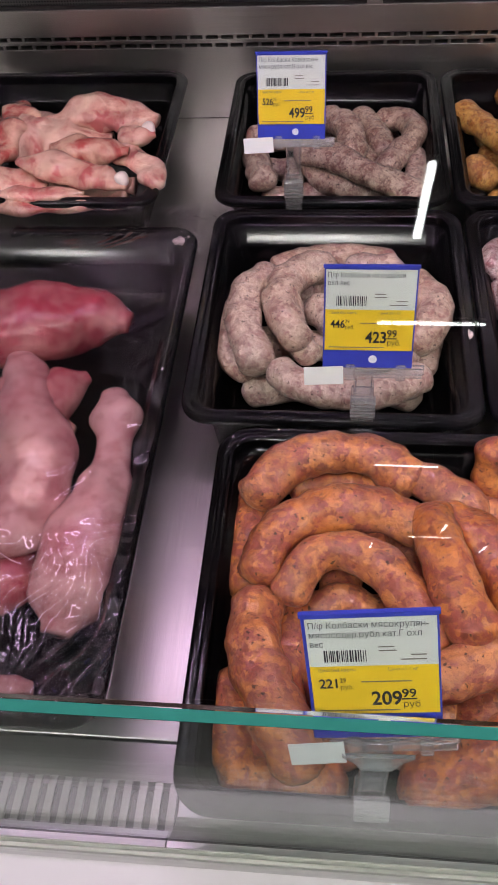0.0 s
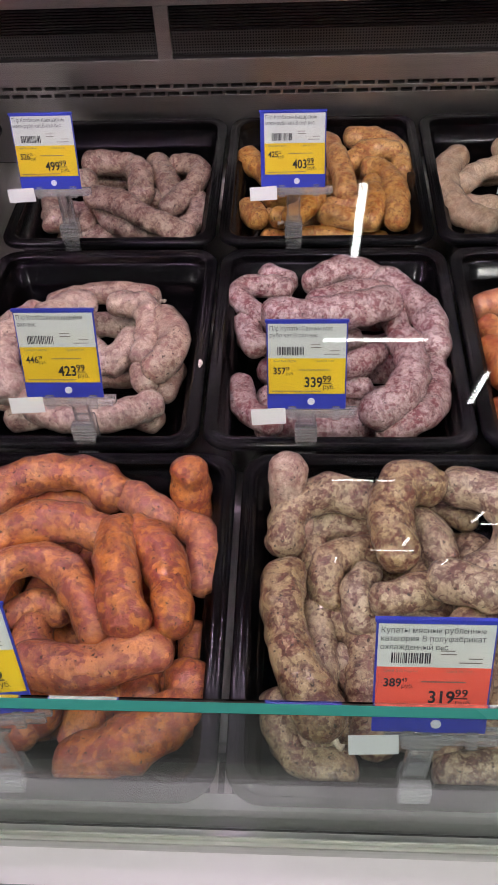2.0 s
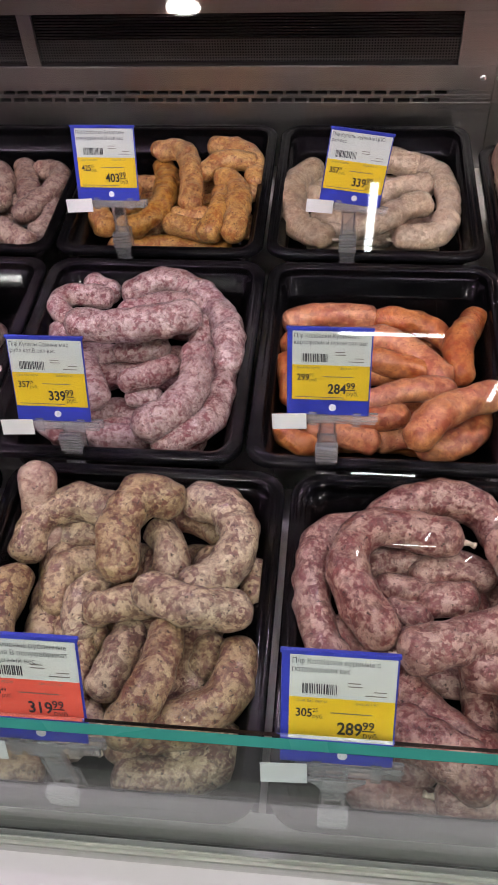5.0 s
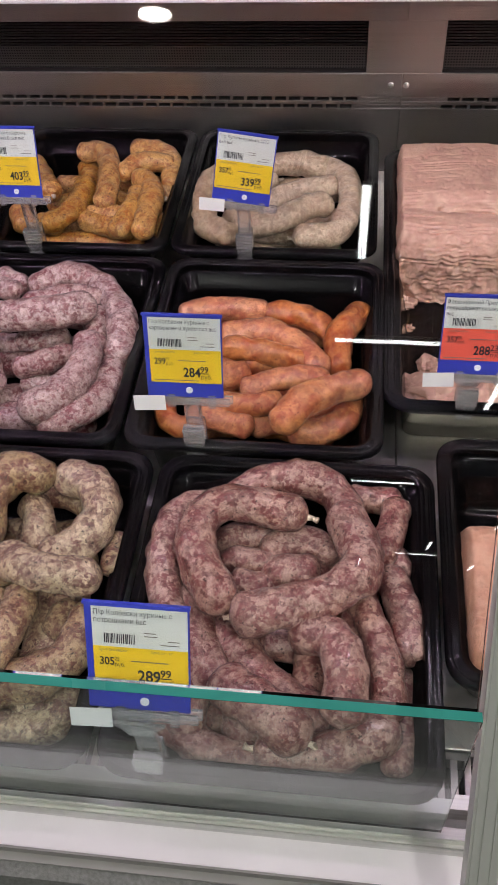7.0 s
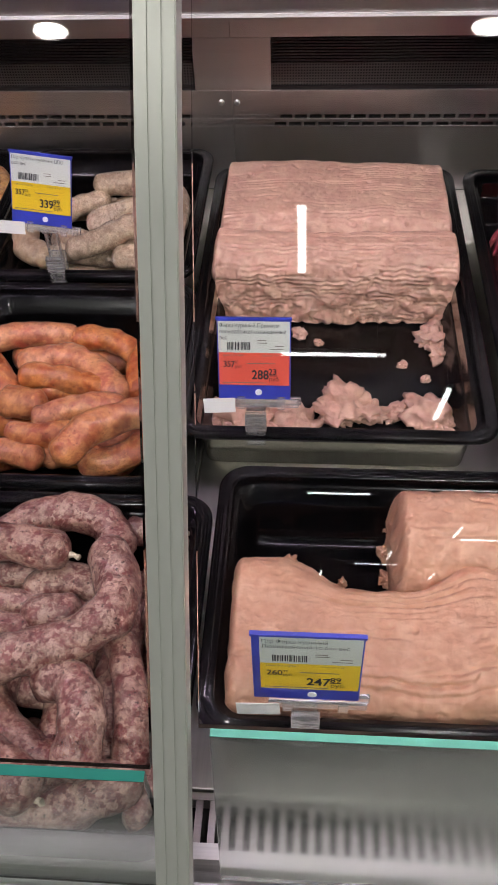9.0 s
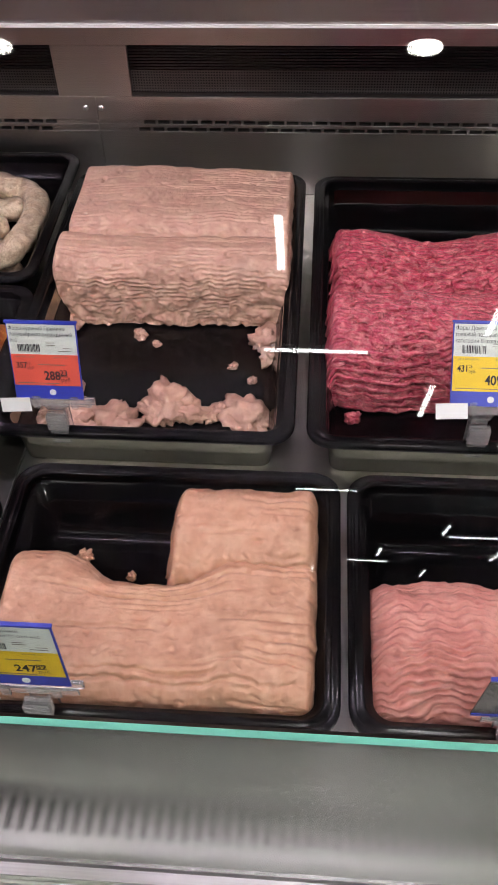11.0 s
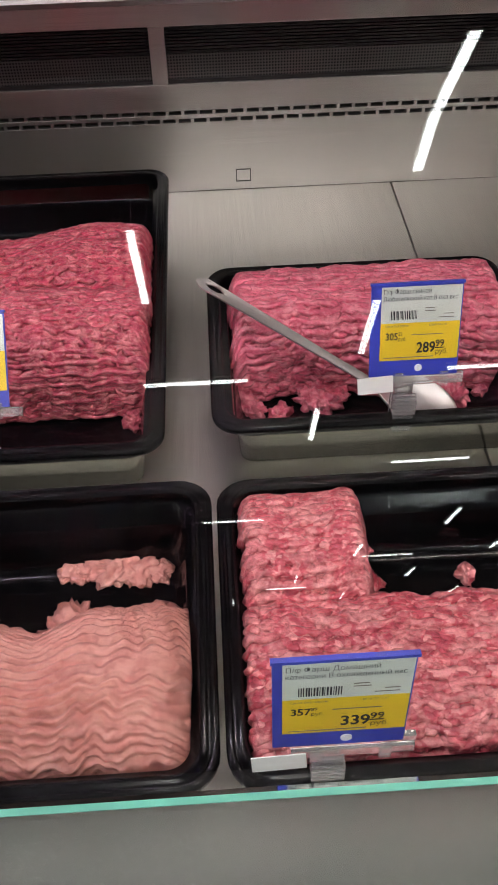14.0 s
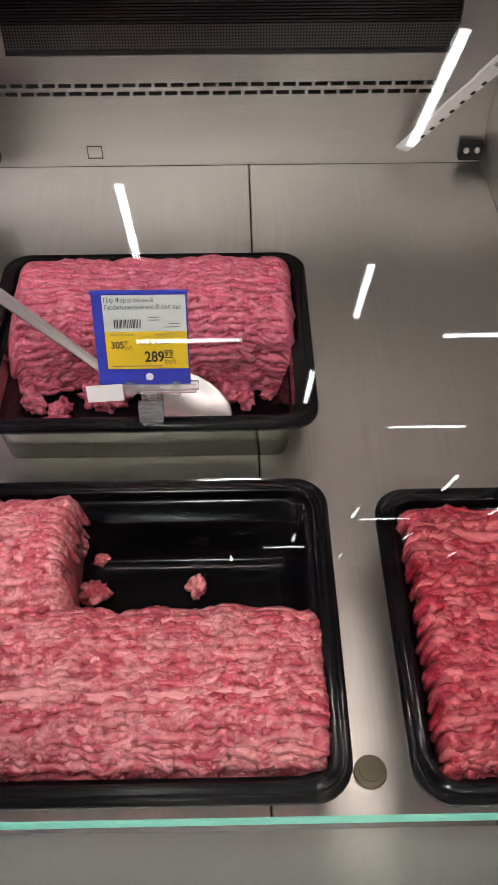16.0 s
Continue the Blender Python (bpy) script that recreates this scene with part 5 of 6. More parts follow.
# spoon leaning across the pork mince
def serving_spoon():
    base = tagged(empty("serving_spoon", Matrix.Translation((1.70, 0.72, DECK + 0.01))), "long steel serving spoon lying across pork mince", "spoon")
    a, b = Vector((1.536, 0.815, 0.982)) - Vector((1.70, 0.72, DECK + 0.01)), Vector((1.690, 0.706, 0.936)) - Vector((1.70, 0.72, DECK + 0.01))
    d = (b - a).normalized()
    side = d.cross(Vector((0, 0, 1))).normalized()
    up = side.cross(d)
    bm = bmesh.new()
    L = (b - a).length
    hole = (0.012, 0.030)
    rows = []
    for i in range(25):
        s = L * i / 24
        w = 0.0080 - 0.0032 * min(1, s / (L * 0.75))
        if s < 0.010:
            w *= math.sqrt(max(0.12, 1 - ((0.010 - s) / 0.010) ** 2))
        cut = 0.0034 if hole[0] < s < hole[1] else 0.0
        rows.append((a + d * s, w, cut))
    def grid(sgn):
        top, low = [], []
        for c, w, cut in rows:
            top.append((bm.verts.new(c + side * sgn * w + up * 0.0008), bm.verts.new(c + side * sgn * cut + up * 0.0014)))
            low.append((bm.verts.new(c + side * sgn * w - up * 0.0008), bm.verts.new(c + side * sgn * cut - up * 0.0004)))
        for i in range(len(rows) - 1):
            bm.faces.new((top[i][0], top[i][1], top[i + 1][1], top[i + 1][0]))
            bm.faces.new((low[i][0], low[i + 1][0], low[i + 1][1], low[i][1]))
            bm.faces.new((top[i][0], top[i + 1][0], low[i + 1][0], low[i][0]))
            bm.faces.new((top[i][1], low[i][1], low[i + 1][1], top[i + 1][1]))
    grid(1)
    grid(-1)
    bmesh.ops.recalc_face_normals(bm, faces=bm.faces[:])
    part("handle", bm, SPOON, base, "long flat handle with hanging hole")
    bm = bmesh.new()
    bmesh.ops.create_uvsphere(bm, u_segments=24, v_segments=14, radius=1)
    for v in bm.verts:
        v.co = Vector((v.co.x * 0.045, v.co.y * 0.030, (min(v.co.z, 0.0) * 0.014) if v.co.z <= 0 else -0.010 * (1 - v.co.x ** 2 - v.co.y ** 2) * 0.9 + 0.0006))
    for f in bm.faces:
        f.smooth = True
    bowl = part("bowl", bm, SPOON, base)
    bowl.matrix_local = pose(0.045, 0.012, 0.034, 6, 20, -18)
    return base


serving_spoon()


# ---------------------------------------------------------------- poultry
def limb(name, pts, radii, material, label, seed, flat=0.85, lump=0.35, freq=28.0, category="poultry", group=""):
    path, length = smooth_path(pts, 0.005)
    def radius(s):
        t = s * (len(radii) - 1)
        i = min(int(t), len(radii) - 2)
        k = t - i
        k = k * k * (3 - 2 * k)
        return radii[i] * (1 - k) + radii[i + 1] * k
    v, f = tube(path, radius, 20, flat, lump, seed, freq)
    ob = from_arrays(name, v, f, material)
    return tagged(ob, label, category, group)


# turkey drumsticks under film
limb("drumstick", [(-0.031, 0.611, 0.915), (-0.022, 0.565, 0.911), (-0.021, 0.515, 0.906), (-0.028, 0.464, 0.902), (-0.033, 0.417, 0.897), (-0.037, 0.383, 0.893)], [0.013, 0.024, 0.017, 0.017, 0.026, 0.031, 0.036, 0.035, 0.031, 0.012], M_SKIN, "raw pink turkey drumstick under cling film", 1, 0.8, 0.2, 28.0, group="turkey drumsticks")
limb("drumstick", [(-0.035, 0.712, 0.912), (-0.073, 0.720, 0.912), (-0.116, 0.710, 0.912), (-0.192, 0.696, 0.912)], [0.011, 0.033, 0.042, 0.043, 0.042, 0.017], M_FLESH, "raw rosy turkey thigh under cling film", 3, 0.8, 0.25, 28.0, group="turkey drumsticks")
limb("drumstick", [(-0.068, 0.654, 0.895), (-0.086, 0.638, 0.895), (-0.118, 0.615, 0.895), (-0.159, 0.606, 0.895)], [0.008, 0.027, 0.034, 0.036, 0.016], M_FLESH, "raw rosy turkey meat under cling film", 4, 0.8, 0.3, 28.0, group="turkey drumsticks")
limb("drumstick", [(-0.141, 0.675, 0.910), (-0.117, 0.622, 0.910), (-0.099, 0.567, 0.910), (-0.081, 0.517, 0.910), (-0.085, 0.470, 0.910), (-0.112, 0.437, 0.910)], [0.011, 0.024, 0.028, 0.037, 0.035, 0.027, 0.009], M_SKIN, "raw pale turkey leg under cling film", 2, 0.75, 0.28, 28.0, group="turkey drumsticks")
limb("drumstick", [(-0.083, 0.489, 0.885), (-0.088, 0.455, 0.885), (-0.099, 0.427, 0.885), (-0.126, 0.411, 0.885)], [0.007, 0.021, 0.027, 0.027, 0.011], M_FLESH, "raw turkey piece low in the tray", 6, 0.8, 0.3, 28.0, group="turkey drumsticks")
limb("drumstick", [(-0.072, 0.598, 0.880), (-0.089, 0.601, 0.880), (-0.101, 0.594, 0.880)], [0.005, 0.011, 0.010, 0.005], M_PALE, "fold of pale turkey skin under cling film", 7, 0.7, 0.4, 60.0, group="turkey drumsticks")
limb("drumstick", [(-0.053, 0.352, 0.865), (-0.069, 0.349, 0.865), (-0.097, 0.343, 0.865)], [0.005, 0.014, 0.017, 0.008], M_SKIN, "raw turkey piece at the tray edge", 5, 0.8, 0.35, 28.0, group="turkey drumsticks")
# chicken pieces
for i, (pts, radii) in enumerate((
        ([(-0.085, 0.962, 0.893), (-0.17, 0.965, 0.893), (-0.27, 0.968, 0.893)], [0.018, 0.028, 0.030, 0.012]),
        ([(-0.060, 1.072, 0.928), (-0.109, 1.082, 0.928), (-0.158, 1.087, 0.928), (-0.204, 1.078, 0.928)], [0.011, 0.026, 0.028, 0.024, 0.009]),
        ([(-0.082, 0.990, 0.935), (-0.123, 0.994, 0.935), (-0.179, 0.999, 0.935)], [0.008, 0.019, 0.020, 0.008]),
        ([(-0.040, 0.937, 0.922), (-0.059, 0.979, 0.922), (-0.089, 1.004, 0.922), (-0.121, 1.010, 0.922)], [0.008, 0.016, 0.020, 0.018, 0.007]),
        ([(-0.070, 0.922, 0.935), (-0.103, 0.933, 0.935), (-0.155, 0.954, 0.935), (-0.210, 0.970, 0.935)], [0.008, 0.018, 0.021, 0.020, 0.008]),
        ([(-0.250, 1.124, 0.925), (-0.246, 1.066, 0.925), (-0.247, 1.006, 0.925), (-0.265, 0.968, 0.925)], [0.011, 0.026, 0.029, 0.021, 0.007]),
        ([(-0.061, 0.916, 0.912), (-0.111, 0.916, 0.912), (-0.164, 0.913, 0.912), (-0.243, 0.906, 0.912)], [0.005, 0.010, 0.012, 0.014, 0.007]),
        ([(-0.173, 0.941, 0.918), (-0.206, 0.949, 0.918), (-0.261, 0.949, 0.918)], [0.005, 0.017, 0.021, 0.008]),
        ([(-0.059, 1.041, 0.930), (-0.079, 1.035, 0.930), (-0.102, 1.048, 0.930)], [0.008, 0.019, 0.017, 0.007]),
        ([(-0.125, 0.928, 0.920), (-0.171, 0.923, 0.920), (-0.225, 0.923, 0.920)], [0.005, 0.010, 0.013, 0.007]),
        ([(-0.121, 1.066, 0.905), (-0.195, 1.066, 0.905), (-0.270, 1.067, 0.905)], [0.014, 0.043, 0.051, 0.022]),
        ([(-0.076, 0.971, 0.900), (-0.160, 0.971, 0.900), (-0.241, 0.959, 0.900)], [0.014, 0.031, 0.034, 0.021]))):
    piece = limb("chicken_piece", pts, radii, M_PALE, "raw pale chicken piece with skin and bone", 20 + i, 0.62, 0.75, 34.0, "poultry", "chicken pieces")
    if i in (4, 8):
        bm = bmesh.new()
        bmesh.ops.create_icosphere(bm, subdivisions=2, radius=0.0085)
        for v in bm.verts:
            v.co = v.co * (1 + 0.3 * noise.noise(v.co * 160)) + Vector(pts[0]) + Vector((-0.006, 0, 0.006))
        for f in bm.faces:
            f.smooth = True
        part("bone_end", bm, BONE, piece, "pale cut bone end")


# cling film over the drumsticks, sagging with sharp pleats
def cling_film():
    nx, ny = 300, 260
    xa, xb, ya, yb = -0.395, 0.018, 0.306, 0.885
    verts, faces = [], []
    for j in range(ny + 1):
        for i in range(nx + 1):
            x, y = xa + (xb - xa) * i / nx, ya + (yb - ya) * j / ny
            u = min(1.0, min(x - xa, xb - x, max(yb - 0.02 - y, 0.0)) / 0.15)
            k = max(0.0, min(1.0, (y - 0.45) / 0.32))
            front = 0.6 * (min(y, 0.45) - 0.345) ** 2
            z = RIM + 0.003 + front + max(0.0, u) ** 2 * (3 - 2 * u) * 0.030 * k * k * (3 - 2 * k)
            right = max(0.0, 1 - (xb - x) / 0.10)
            low = max(0.0, 1 - (y - ya) / 0.17)
            pleat = 0.5 - abs(noise.noise(Vector((x * 62 - y * 18 + 2 * noise.noise(Vector((x * 20, y * 20, 1))), y * 4, 2))))
            crease = 0.5 - abs(noise.noise(Vector((x * 70 + y * 60, y * 75 - x * 40, 4))))
            z += 0.0100 * pleat * (0.03 + right * 0.8 + low)
            z += 0.0012 * crease * (0.08 + right * 0.8 + low * 0.3)
            verts.append((x, y, z))
    for j in range(ny):
        for i in range(nx):
            a = j * (nx + 1) + i
            faces.append((a, a + 1, a + nx + 2, a + nx + 1))
    ob = from_arrays("cling_film", verts, faces, FILM)
    ob.visible_shadow = False
    return tagged(ob, "clear wrinkled cling film stretched over turkey drumsticks", "cling film")


cling_film()


def film_flap():
    """Loose end of the film, crumpled over the tray's back corner."""
    n = 44
    verts, faces = [], []
    for j in range(n + 1):
        for i in range(n + 1):
            u, v = i / n, j / n
            x = -0.012 + 0.058 * u + 0.006 * noise.noise(Vector((v * 5, 2, 1)))
            y = 0.812 + 0.070 * v + 0.012 * u + 0.006 * noise.noise(Vector((u * 5, 7, 3)))
            z = RIM + 0.003 - 0.012 * max(0.0, u - 0.45) + 0.007 * (0.5 - abs(noise.noise(Vector((u * 9 + v * 4, v * 3, 6))))) + 0.003 * noise.noise(Vector((u * 16, v * 16, 9)))
            verts.append((x, y, z))
    for j in range(n):
        for i in range(n):
            a = j * (n + 1) + i
            faces.append((a, a + 1, a + n + 2, a + n + 1))
    ob = from_arrays("cling_film", verts, faces, FILM)
    ob.visible_shadow = False
    return tagged(ob, "crumpled loose end of clear film over tray corner", "cling film")


film_flap()


crumb(0.000, 0.838, 0.008, BONE, "small whitish scrap on the tray corner", 201, RIM - 0.002, 0.25)
crumb(0.292, 0.695, 0.005, BONE, "small pale scrap on the tray rim", 202, RIM - 0.002, 0.4)

# ---------------------------------------------------------------- price tags
def text_part(name, words, size, x, y, parent, material, m, align="LEFT", wide=1.0, bold=0.0, fit=1.0):
    cu = bpy.data.curves.new(name, "FONT")
    # some letters of the built-in font have faulty outlines: their twins are set instead
    cu.body, cu.size, cu.align_x = words.replace("е", "e").replace("н", "h").replace("ф", "φ"), 1.0, align
    cu.small_caps_scale = 0.76
    for k, c in enumerate(words):
        cu.body_format[k].use_small_caps = c == "н"
    cu.resolution_u = 4
    cu.offset = bold
    cu.fill_mode = "FRONT"
    tmp = bpy.data.objects.new(name, cu)
    me = bpy.data.meshes.new_from_object(tmp)
    bpy.data.objects.remove(tmp)
    me.materials.clear()
    me.materials.append(material)
    wide = min(wide, fit / (size * max([v.co.x for v in me.vertices] + [0.01])))
    ob = new(name, me)
    ob.parent = parent
    ob.matrix_local = m @ Matrix.Translation((x, y, 0)) @ Matrix.Diagonal((wide * size, size, size, 1))
    return ob


def price_tag(x, y, lines, old, old_small, price, small, lower=None, turn=0.0, lift=0.985, tip=18.0, roll=0.0, margin=0.0, flap=True, label="", blank=False, set_y=0.0):
    """A blue-framed price card in a clear clip on a tray's front rim."""
    base = tagged(empty("price_tag", pose(x, y, RIM, 0, 0, turn)), label, "price tag", "price tags")
    # the card's own plane: x across, y up, z towards the aisle
    card = Matrix.Translation((0, set_y, lift - RIM)) @ Matrix.Rotation(radians(roll), 4, "Y") @ Matrix.Rotation(radians(90 - tip), 4, "X")
    W, Hh = 0.068 + margin * 0.8, 0.080
    def flat(name, x0, x1, y0, y1, z0, z1, mat, lab="", bevel=0.0):
        bm = box(bmesh.new(), x0, x1, y0, y1, z0, z1, bevel)
        bm.transform(card)
        return part(name, bm, mat, base, lab)
    L, R = -W / 2, W / 2
    flat("frame", L, R, 0.0, Hh, -0.0016, 0.0, TAG_BACK if blank else BLUE, "blue plastic frame" if not blank else "dark reverse of the card", 0.0006)
    flat("top_edge", L - 0.0008, R + 0.0008, Hh, Hh + 0.0022, -0.002, 0.001, BLUE)
    if blank:
        flat("lower_strip", L, R, 0.0, 0.004, 0.0002, 0.0008, BLUE)
    else:
        pl = L + margin * 0.8 + 0.0012
        split = 0.048
        flat("paper", pl, R - 0.0012, split, Hh - 0.0012, 0.0002, 0.0006, PAPER, "printed white upper half")
        flat("price_field", pl, R - 0.0012, 0.0150, split, 0.0002, 0.0006, lower or YELLOW, "coloured lower half with price")
        up = card @ Matrix.Translation((0, 0, 0.0009))
        for k, ln in enumerate(lines):
            text_part("print_line", ln, 0.0056, pl + 0.0012, 0.0730 - 0.0060 * k, base, INK, up, wide=0.82, fit=0.061)
        bm = bmesh.new()
        rnd = random.Random(price)
        bx = pl + 0.008
        while bx < pl + 0.030:
            w = rnd.choice((0.0004, 0.0006, 0.0009))
            box(bm, bx, bx + w, split + 0.003, split + 0.0105, 0.0007, 0.0009)
            bx += w + rnd.choice((0.0004, 0.0006, 0.0008))
        bm.transform(card)
        tagged(part("barcode", bm, INK, base), kind="stuff")
        bm = bmesh.new()
        for q0, q1, yy in ((0.036, 0.044, 0.060), (0.036, 0.045, 0.0575), (0.052, 0.060, 0.0545), (0.047, 0.060, 0.0515)):
            box(bm, pl + q0, pl + q1, yy, yy + 0.0006, 0.0007, 0.0009)
        for q0, q1, yy in ((0.026, 0.052, 0.0370), (0.003, 0.045, 0.0172)):
            box(bm, pl + q0, pl + q1, yy, yy + 0.0007, 0.0007, 0.0009)
        bm.transform(card)
        tagged(part("small_print", bm, INK_SOFT, base), kind="stuff")
        text_part("caption", "Цена без карты", 0.0030, pl + 0.004, 0.0446, base, INK_SOFT, up, wide=0.9)
        text_part("caption", "Цена за 1 кг", 0.0030, pl + 0.040, 0.0446, base, INK_SOFT, up, wide=0.9)
        text_part("old_price", old, 0.0088, pl + 0.004, 0.0335, base, INK, up, wide=0.82, bold=0.02)
        text_part("kopecks", old_small, 0.0042, pl + 0.0148, 0.0372, base, INK, up, wide=0.82, bold=0.01)
        text_part("currency", "руб.", 0.0045, pl + 0.0148, 0.0325, base, INK, up, wide=0.8)
        text_part("price", price, 0.0130, pl + 0.0305, 0.0215, base, INK, up, wide=0.82, bold=0.022)
        text_part("kopecks", small, 0.0084, pl + 0.0462, 0.0262, base, INK, up, wide=0.92, bold=0.015)
        bm = box(bmesh.new(), pl + 0.0462, pl + 0.0540, 0.0246, 0.0254, 0.0007, 0.0009)
        bm.transform(card)
        part("underline", bm, INK, base)
        text_part("currency", "руб.", 0.0062, pl + 0.0466, 0.0195, base, INK, up, wide=0.85)
        bm = bmesh.new()
        bmesh.ops.create_cone(bm, cap_ends=True, segments=16, radius1=0.0032, radius2=0.0032, depth=0.0006, matrix=Matrix.Translation((0.004, 0.0075, 0.0004)))
        bm.transform(card)
        part("hole", bm, FLAP, base)
    # clear rail, stem and jaw
    flat("rail", -0.026, 0.042, -0.007, 0.001, 0.0012, 0.0034, CLIP, "clear plastic rail", 0.0008)
    flat("rail_back", -0.026, 0.044, -0.007, 0.001, -0.0056, -0.0020, CLIP, "", 0.0008)
    stem = bmesh.new()
    z1 = lift - RIM - 0.006
    for sx in (-1, 1):
        box(stem, sx * 0.007 - 0.0012, sx * 0.007 + 0.0012, 0.006, 0.012, 0.012, z1, 0.0006)
    box(stem, -0.007, 0.007, 0.007, 0.0090, 0.022, z1, 0.0006)
    part("stem", stem, CLIP, base, "clear plastic stem")
    # flared web between rail and stem
    web = bmesh.new()
    rows = [[web.verts.new((sx * w, y, z)) for sx in (-1, 1) for y in (0.002, 0.0045)] for w, z in ((0.0195, z1 + 0.003), (0.012, z1 - 0.006), (0.0085, z1 - 0.016))]
    for lo, hi in zip(rows, rows[1:]):
        for a, b in ((0, 1), (1, 3), (3, 2), (2, 0)):
            web.faces.new((lo[a], lo[b], hi[b], hi[a]))
    web.faces.new((rows[0][0], rows[0][1], rows[0][3], rows[0][2]))
    web.faces.new((rows[-1][0], rows[-1][2], rows[-1][3], rows[-1][1]))
    bmesh.ops.recalc_face_normals(web, faces=web.faces[:])
    part("web", web, CLIP, base)
    for q in (-0.016, 0.022):
        flat("gripper", q, q + 0.007, -0.0085, 0.0045, 0.0030, 0.0052, CLIP, "", 0.0006)
    jaw = bmesh.new()
    box(jaw, -0.0095, 0.0095, -0.004, -0.001, -0.016, 0.026, 0.001)
    box(jaw, -0.0095, 0.0095, 0.014, 0.0165, -0.012, 0.024, 0.001)
    for k in range(5):
        box(jaw, -0.0105, 0.0105, -0.0058, 0.004, 0.006 + 0.004 * k, 0.0082 + 0.004 * k, 0.0005)
    part("jaw", jaw, CLIP, base, "clear ribbed clip jaw on the rim")
    if flap:
        bm = box(bmesh.new(), -0.030, 0.0, -0.008, 0.007, 0.0, 0.0006)
        bm.transform(card @ Matrix.Translation((-0.018, -0.003, 0.006)) @ Matrix.Rotation(radians(3), 4, "Z"))
        part("label_flap", bm, FLAP, base, "blank white paper flap")
    return base


price_tag(0.196, 0.262, ["П/ф Колбаски мясокрупян-", "мясосодер.рубл.кат.Г охл", "вес"], "221", "29", "209", "99", margin=0.001, turn=2, roll=-6, lift=1.012, set_y=0.012, tip=22, label="yellow and white price card in clip on orange sausage tray")
price_tag(0.474, 0.262, ["Купаты мясные рубленные", "категория В полуфабрикат", "охлажденный вес"], "389", "49", "319", "99", RED, lift=1.020, set_y=0.004, tip=22, label="red and white price card in clip on brown sausage tray")
price_tag(0.664, 0.262, ["П/ф Колбаски куриные с", "потрошками вес"], "305", "25", "289", "99", margin=0.005, lift=0.997, set_y=0.012, tip=28, label="yellow and white price card in clip on mauve sausage tray")
price_tag(0.192, 0.586, ["П/ф Колбаски из индейки", "охл вес"], "446", "29", "423", "99", lift=1.002, set_y=-0.022, tip=18, label="yellow and white price card in clip on pale sausage tray")
price_tag(0.402, 0.586, ["П/ф Купаты Свиные мяс.", "рубл кат.В охл вес"], "357", "89", "339", "99", lift=0.986, set_y=-0.020, tip=20, label="yellow and white price card in clip on pork sausage tray")
price_tag(0.648, 0.586, ["П/ф Колбаски Куриные с", "картофелем и луком охл вес"], "299", "99", "284", "99", margin=0.004, lift=0.999, set_y=-0.012, tip=18, label="yellow and white price card in clip on bright orange sausage tray")
price_tag(0.118, 0.912, ["П/ф Колбаски Кавказские", "мясн.рубл кат.В охл вес"], "526", "25", "499", "99", lift=1.011, set_y=-0.030, tip=15, label="yellow and white price card in clip on grey sausage tray")
price_tag(0.388, 0.912, ["П/ф Колбаски Баварские", "мясн.рубл кат.В охл вес"], "425", "25", "403", "99", margin=0.004, lift=1.004, set_y=-0.022, tip=18, label="yellow and white price card in clip on curry sausage tray")
price_tag(0.661, 0.912, ["П/ф Купаты куриные ЦПО", "охл вес"], "357", "25", "339", "99", roll=8, lift=0.998, set_y=-0.014, tip=12, label="tilted price card in clip on white sausage tray")
price_tag(0.918, 0.655, ["Фарш куриный Премиум", "полуфабрикат охлажденный", "вес"], "357", "25", "288", "23", RED, lift=0.970, set_y=-0.004, label="red and white price card in clip on chicken mince tray")
price_tag(0.972, 0.350, ["П/ф Фарш куриный", "Любительский 1с охл вес"], "260", "99", "247", "89", margin=0.005, lift=0.984, set_y=-0.006, tip=2, label="yellow and white price card in clip on peach mince tray")
price_tag(1.342, 0.655, ["Фарш Домашний свино-", "говяжий полуфабрикат", "категории В охлажденный"], "431", "25", "409", "99", lift=0.975, set_y=-0.002, tip=44, label="yellow and white price card in clip on beef mince tray")
price_tag(1.334, 0.350, [], "", "", "", "", blank=True, tip=-9, lift=0.954, set_y=0.004, flap=False, label="price card turned away in clip on rose mince tray")
price_tag(1.716, 0.674, ["П/ф Фарш свиной", "Любительский кат.В охл вес"], "305", "25", "289", "99", margin=0.009, lift=0.981, set_y=-0.014, tip=17, label="yellow and white card, wide blue edge, on pork tray")
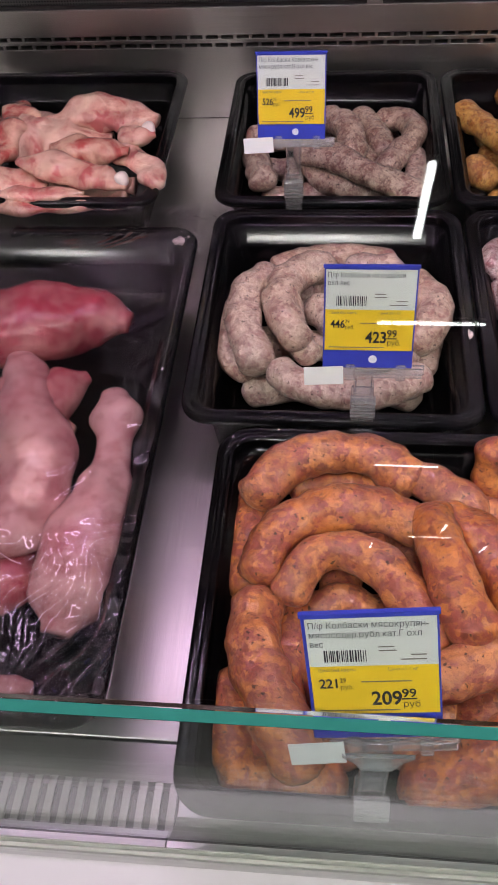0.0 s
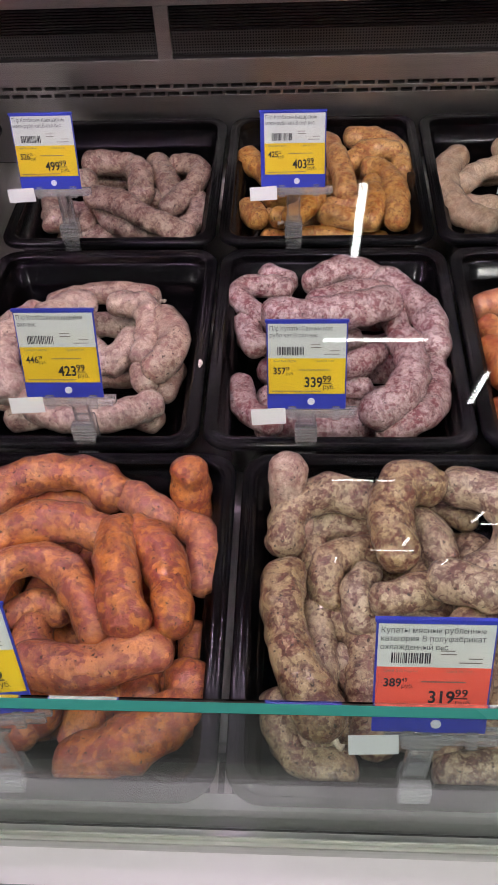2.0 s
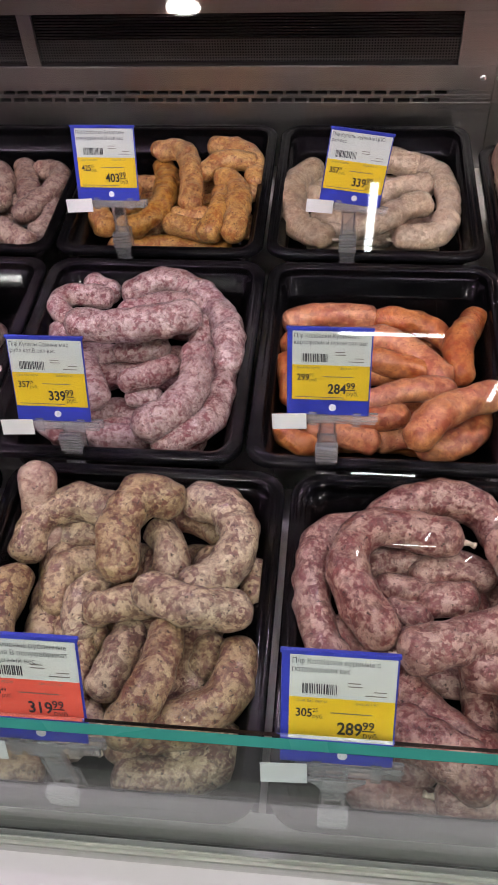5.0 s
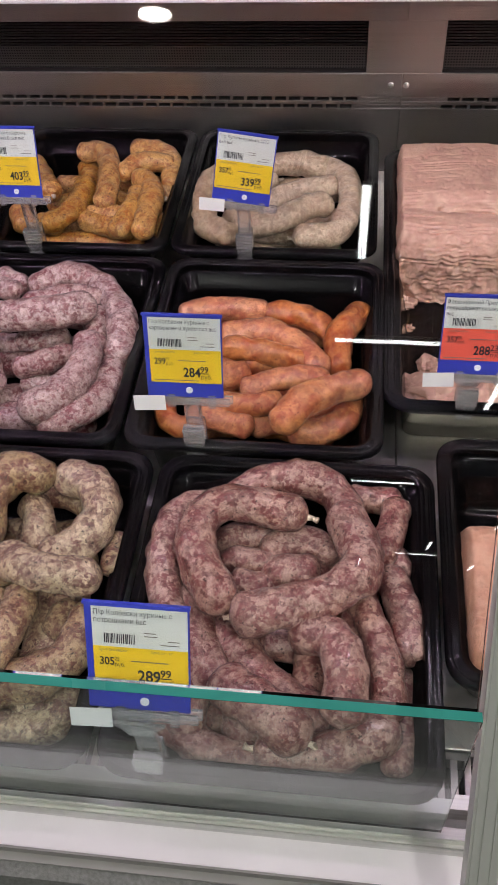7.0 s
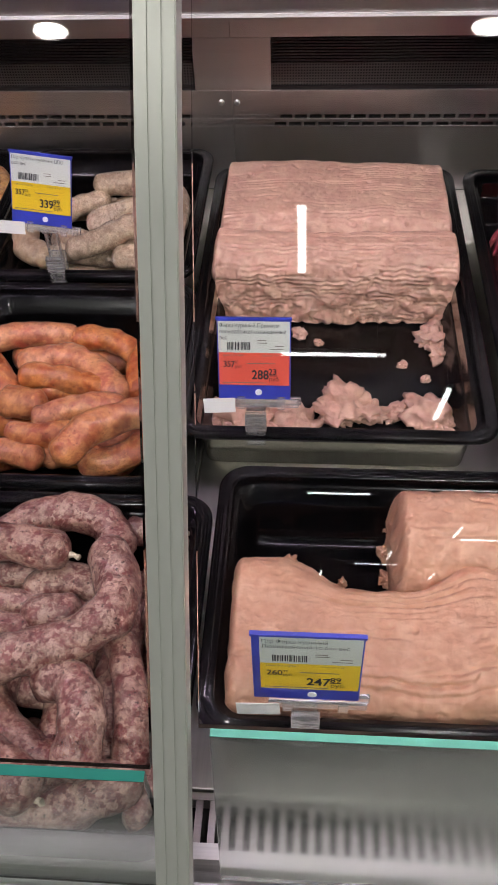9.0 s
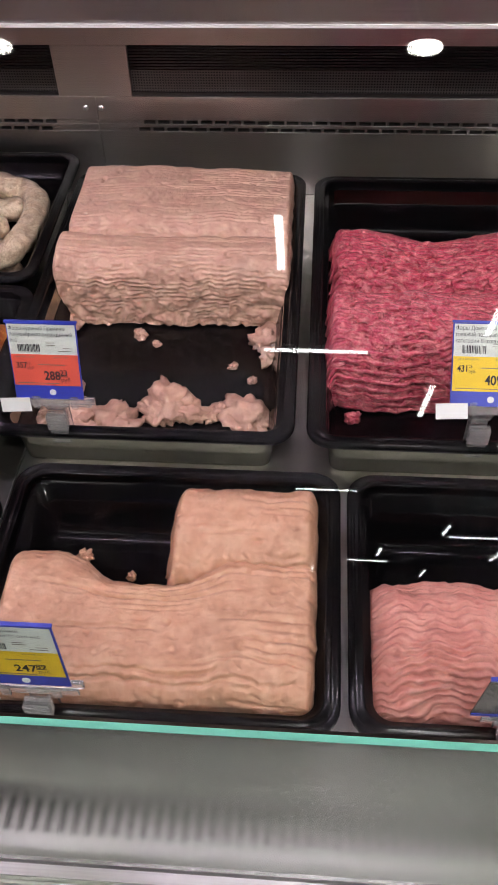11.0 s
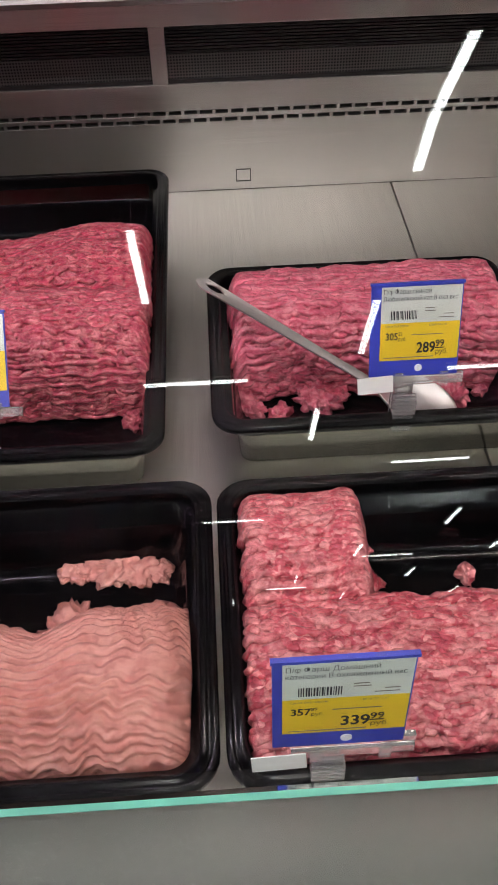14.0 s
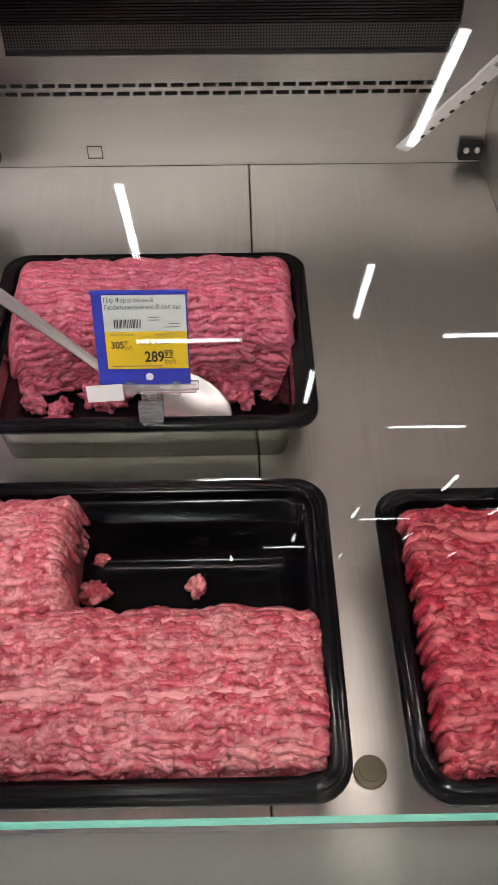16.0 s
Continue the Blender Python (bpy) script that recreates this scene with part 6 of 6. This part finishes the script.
price_tag(1.607, 0.350, ["П/ф Фарш Домашний", "категории В охлажденный вес"], "357", "89", "339", "99", margin=0.005, lift=1.009, set_y=-0.020, tip=4, label="yellow and white price card in clip on coarse mince tray")

# plug in the deck
plug = tagged(empty("drain_plug", Matrix.Translation((1.886, 0.388, DECK))), "round bronze plug set in steel deck", "drain plug")
for name, r, d in (("rim", 0.0125, 0.0035), ("cap", 0.0085, 0.0048)):
    bm = bmesh.new()
    bmesh.ops.create_cone(bm, cap_ends=True, segments=28, radius1=r, radius2=r * 0.95, depth=d, matrix=Matrix.Translation((0, 0, d / 2)))
    part(name, bm, BRASS, plug)

# spare shelf bracket propped against the back wall
bracket = tagged(empty("shelf_bracket", Matrix.Translation((2.02, WALL - 0.015, 0.875))), "pale slotted steel shelf bracket propped at back wall", "bracket")
a = math.degrees(math.atan2(0.175, 0.062))
bm = box(bmesh.new(), 0, 0.185, -0.002, 0.002, -0.010, 0.010, 0.0008)
turn = Matrix.Rotation(-math.radians(a - 6), 4, "Y")
lean_b = Matrix.Rotation(radians(28), 4, "X")
bm.transform(lean_b @ turn)
part("bar", bm, WHITE, bracket)
for k in range(7):
    bm = box(bmesh.new(), 0.035 + 0.02 * k, 0.042 + 0.02 * k, -0.0028, -0.0021, -0.008, -0.004)
    bm.transform(lean_b @ turn)
    part("notch", bm, LOUVRE, bracket)
bm = box(bmesh.new(), 0.165, 0.205, -0.002, 0.002, 0.006, 0.012, 0.0008)
box(bm, 0.198, 0.205, -0.002, 0.002, -0.012, 0.007, 0.0008)
bm.transform(lean_b @ turn)
part("hook", bm, WHITE, bracket)
fixing = tagged(empty("wall_fixing", Matrix.Translation((2.118, WALL - 0.005, 0.868))), "dark hinge plate with two bright screws at back wall", "fixing")
box_part("plate", -0.016, 0.015, -0.006, 0.005, -0.014, 0.012, DARK, fixing, 0.001)
for x in (-0.008, 0.007):
    bm = bmesh.new()
    bmesh.ops.create_uvsphere(bm, u_segments=12, v_segments=6, radius=0.0042, matrix=Matrix.Translation((x, -0.007, 0.002)))
    part("screw", bm, STEEL_BRIGHT, fixing)
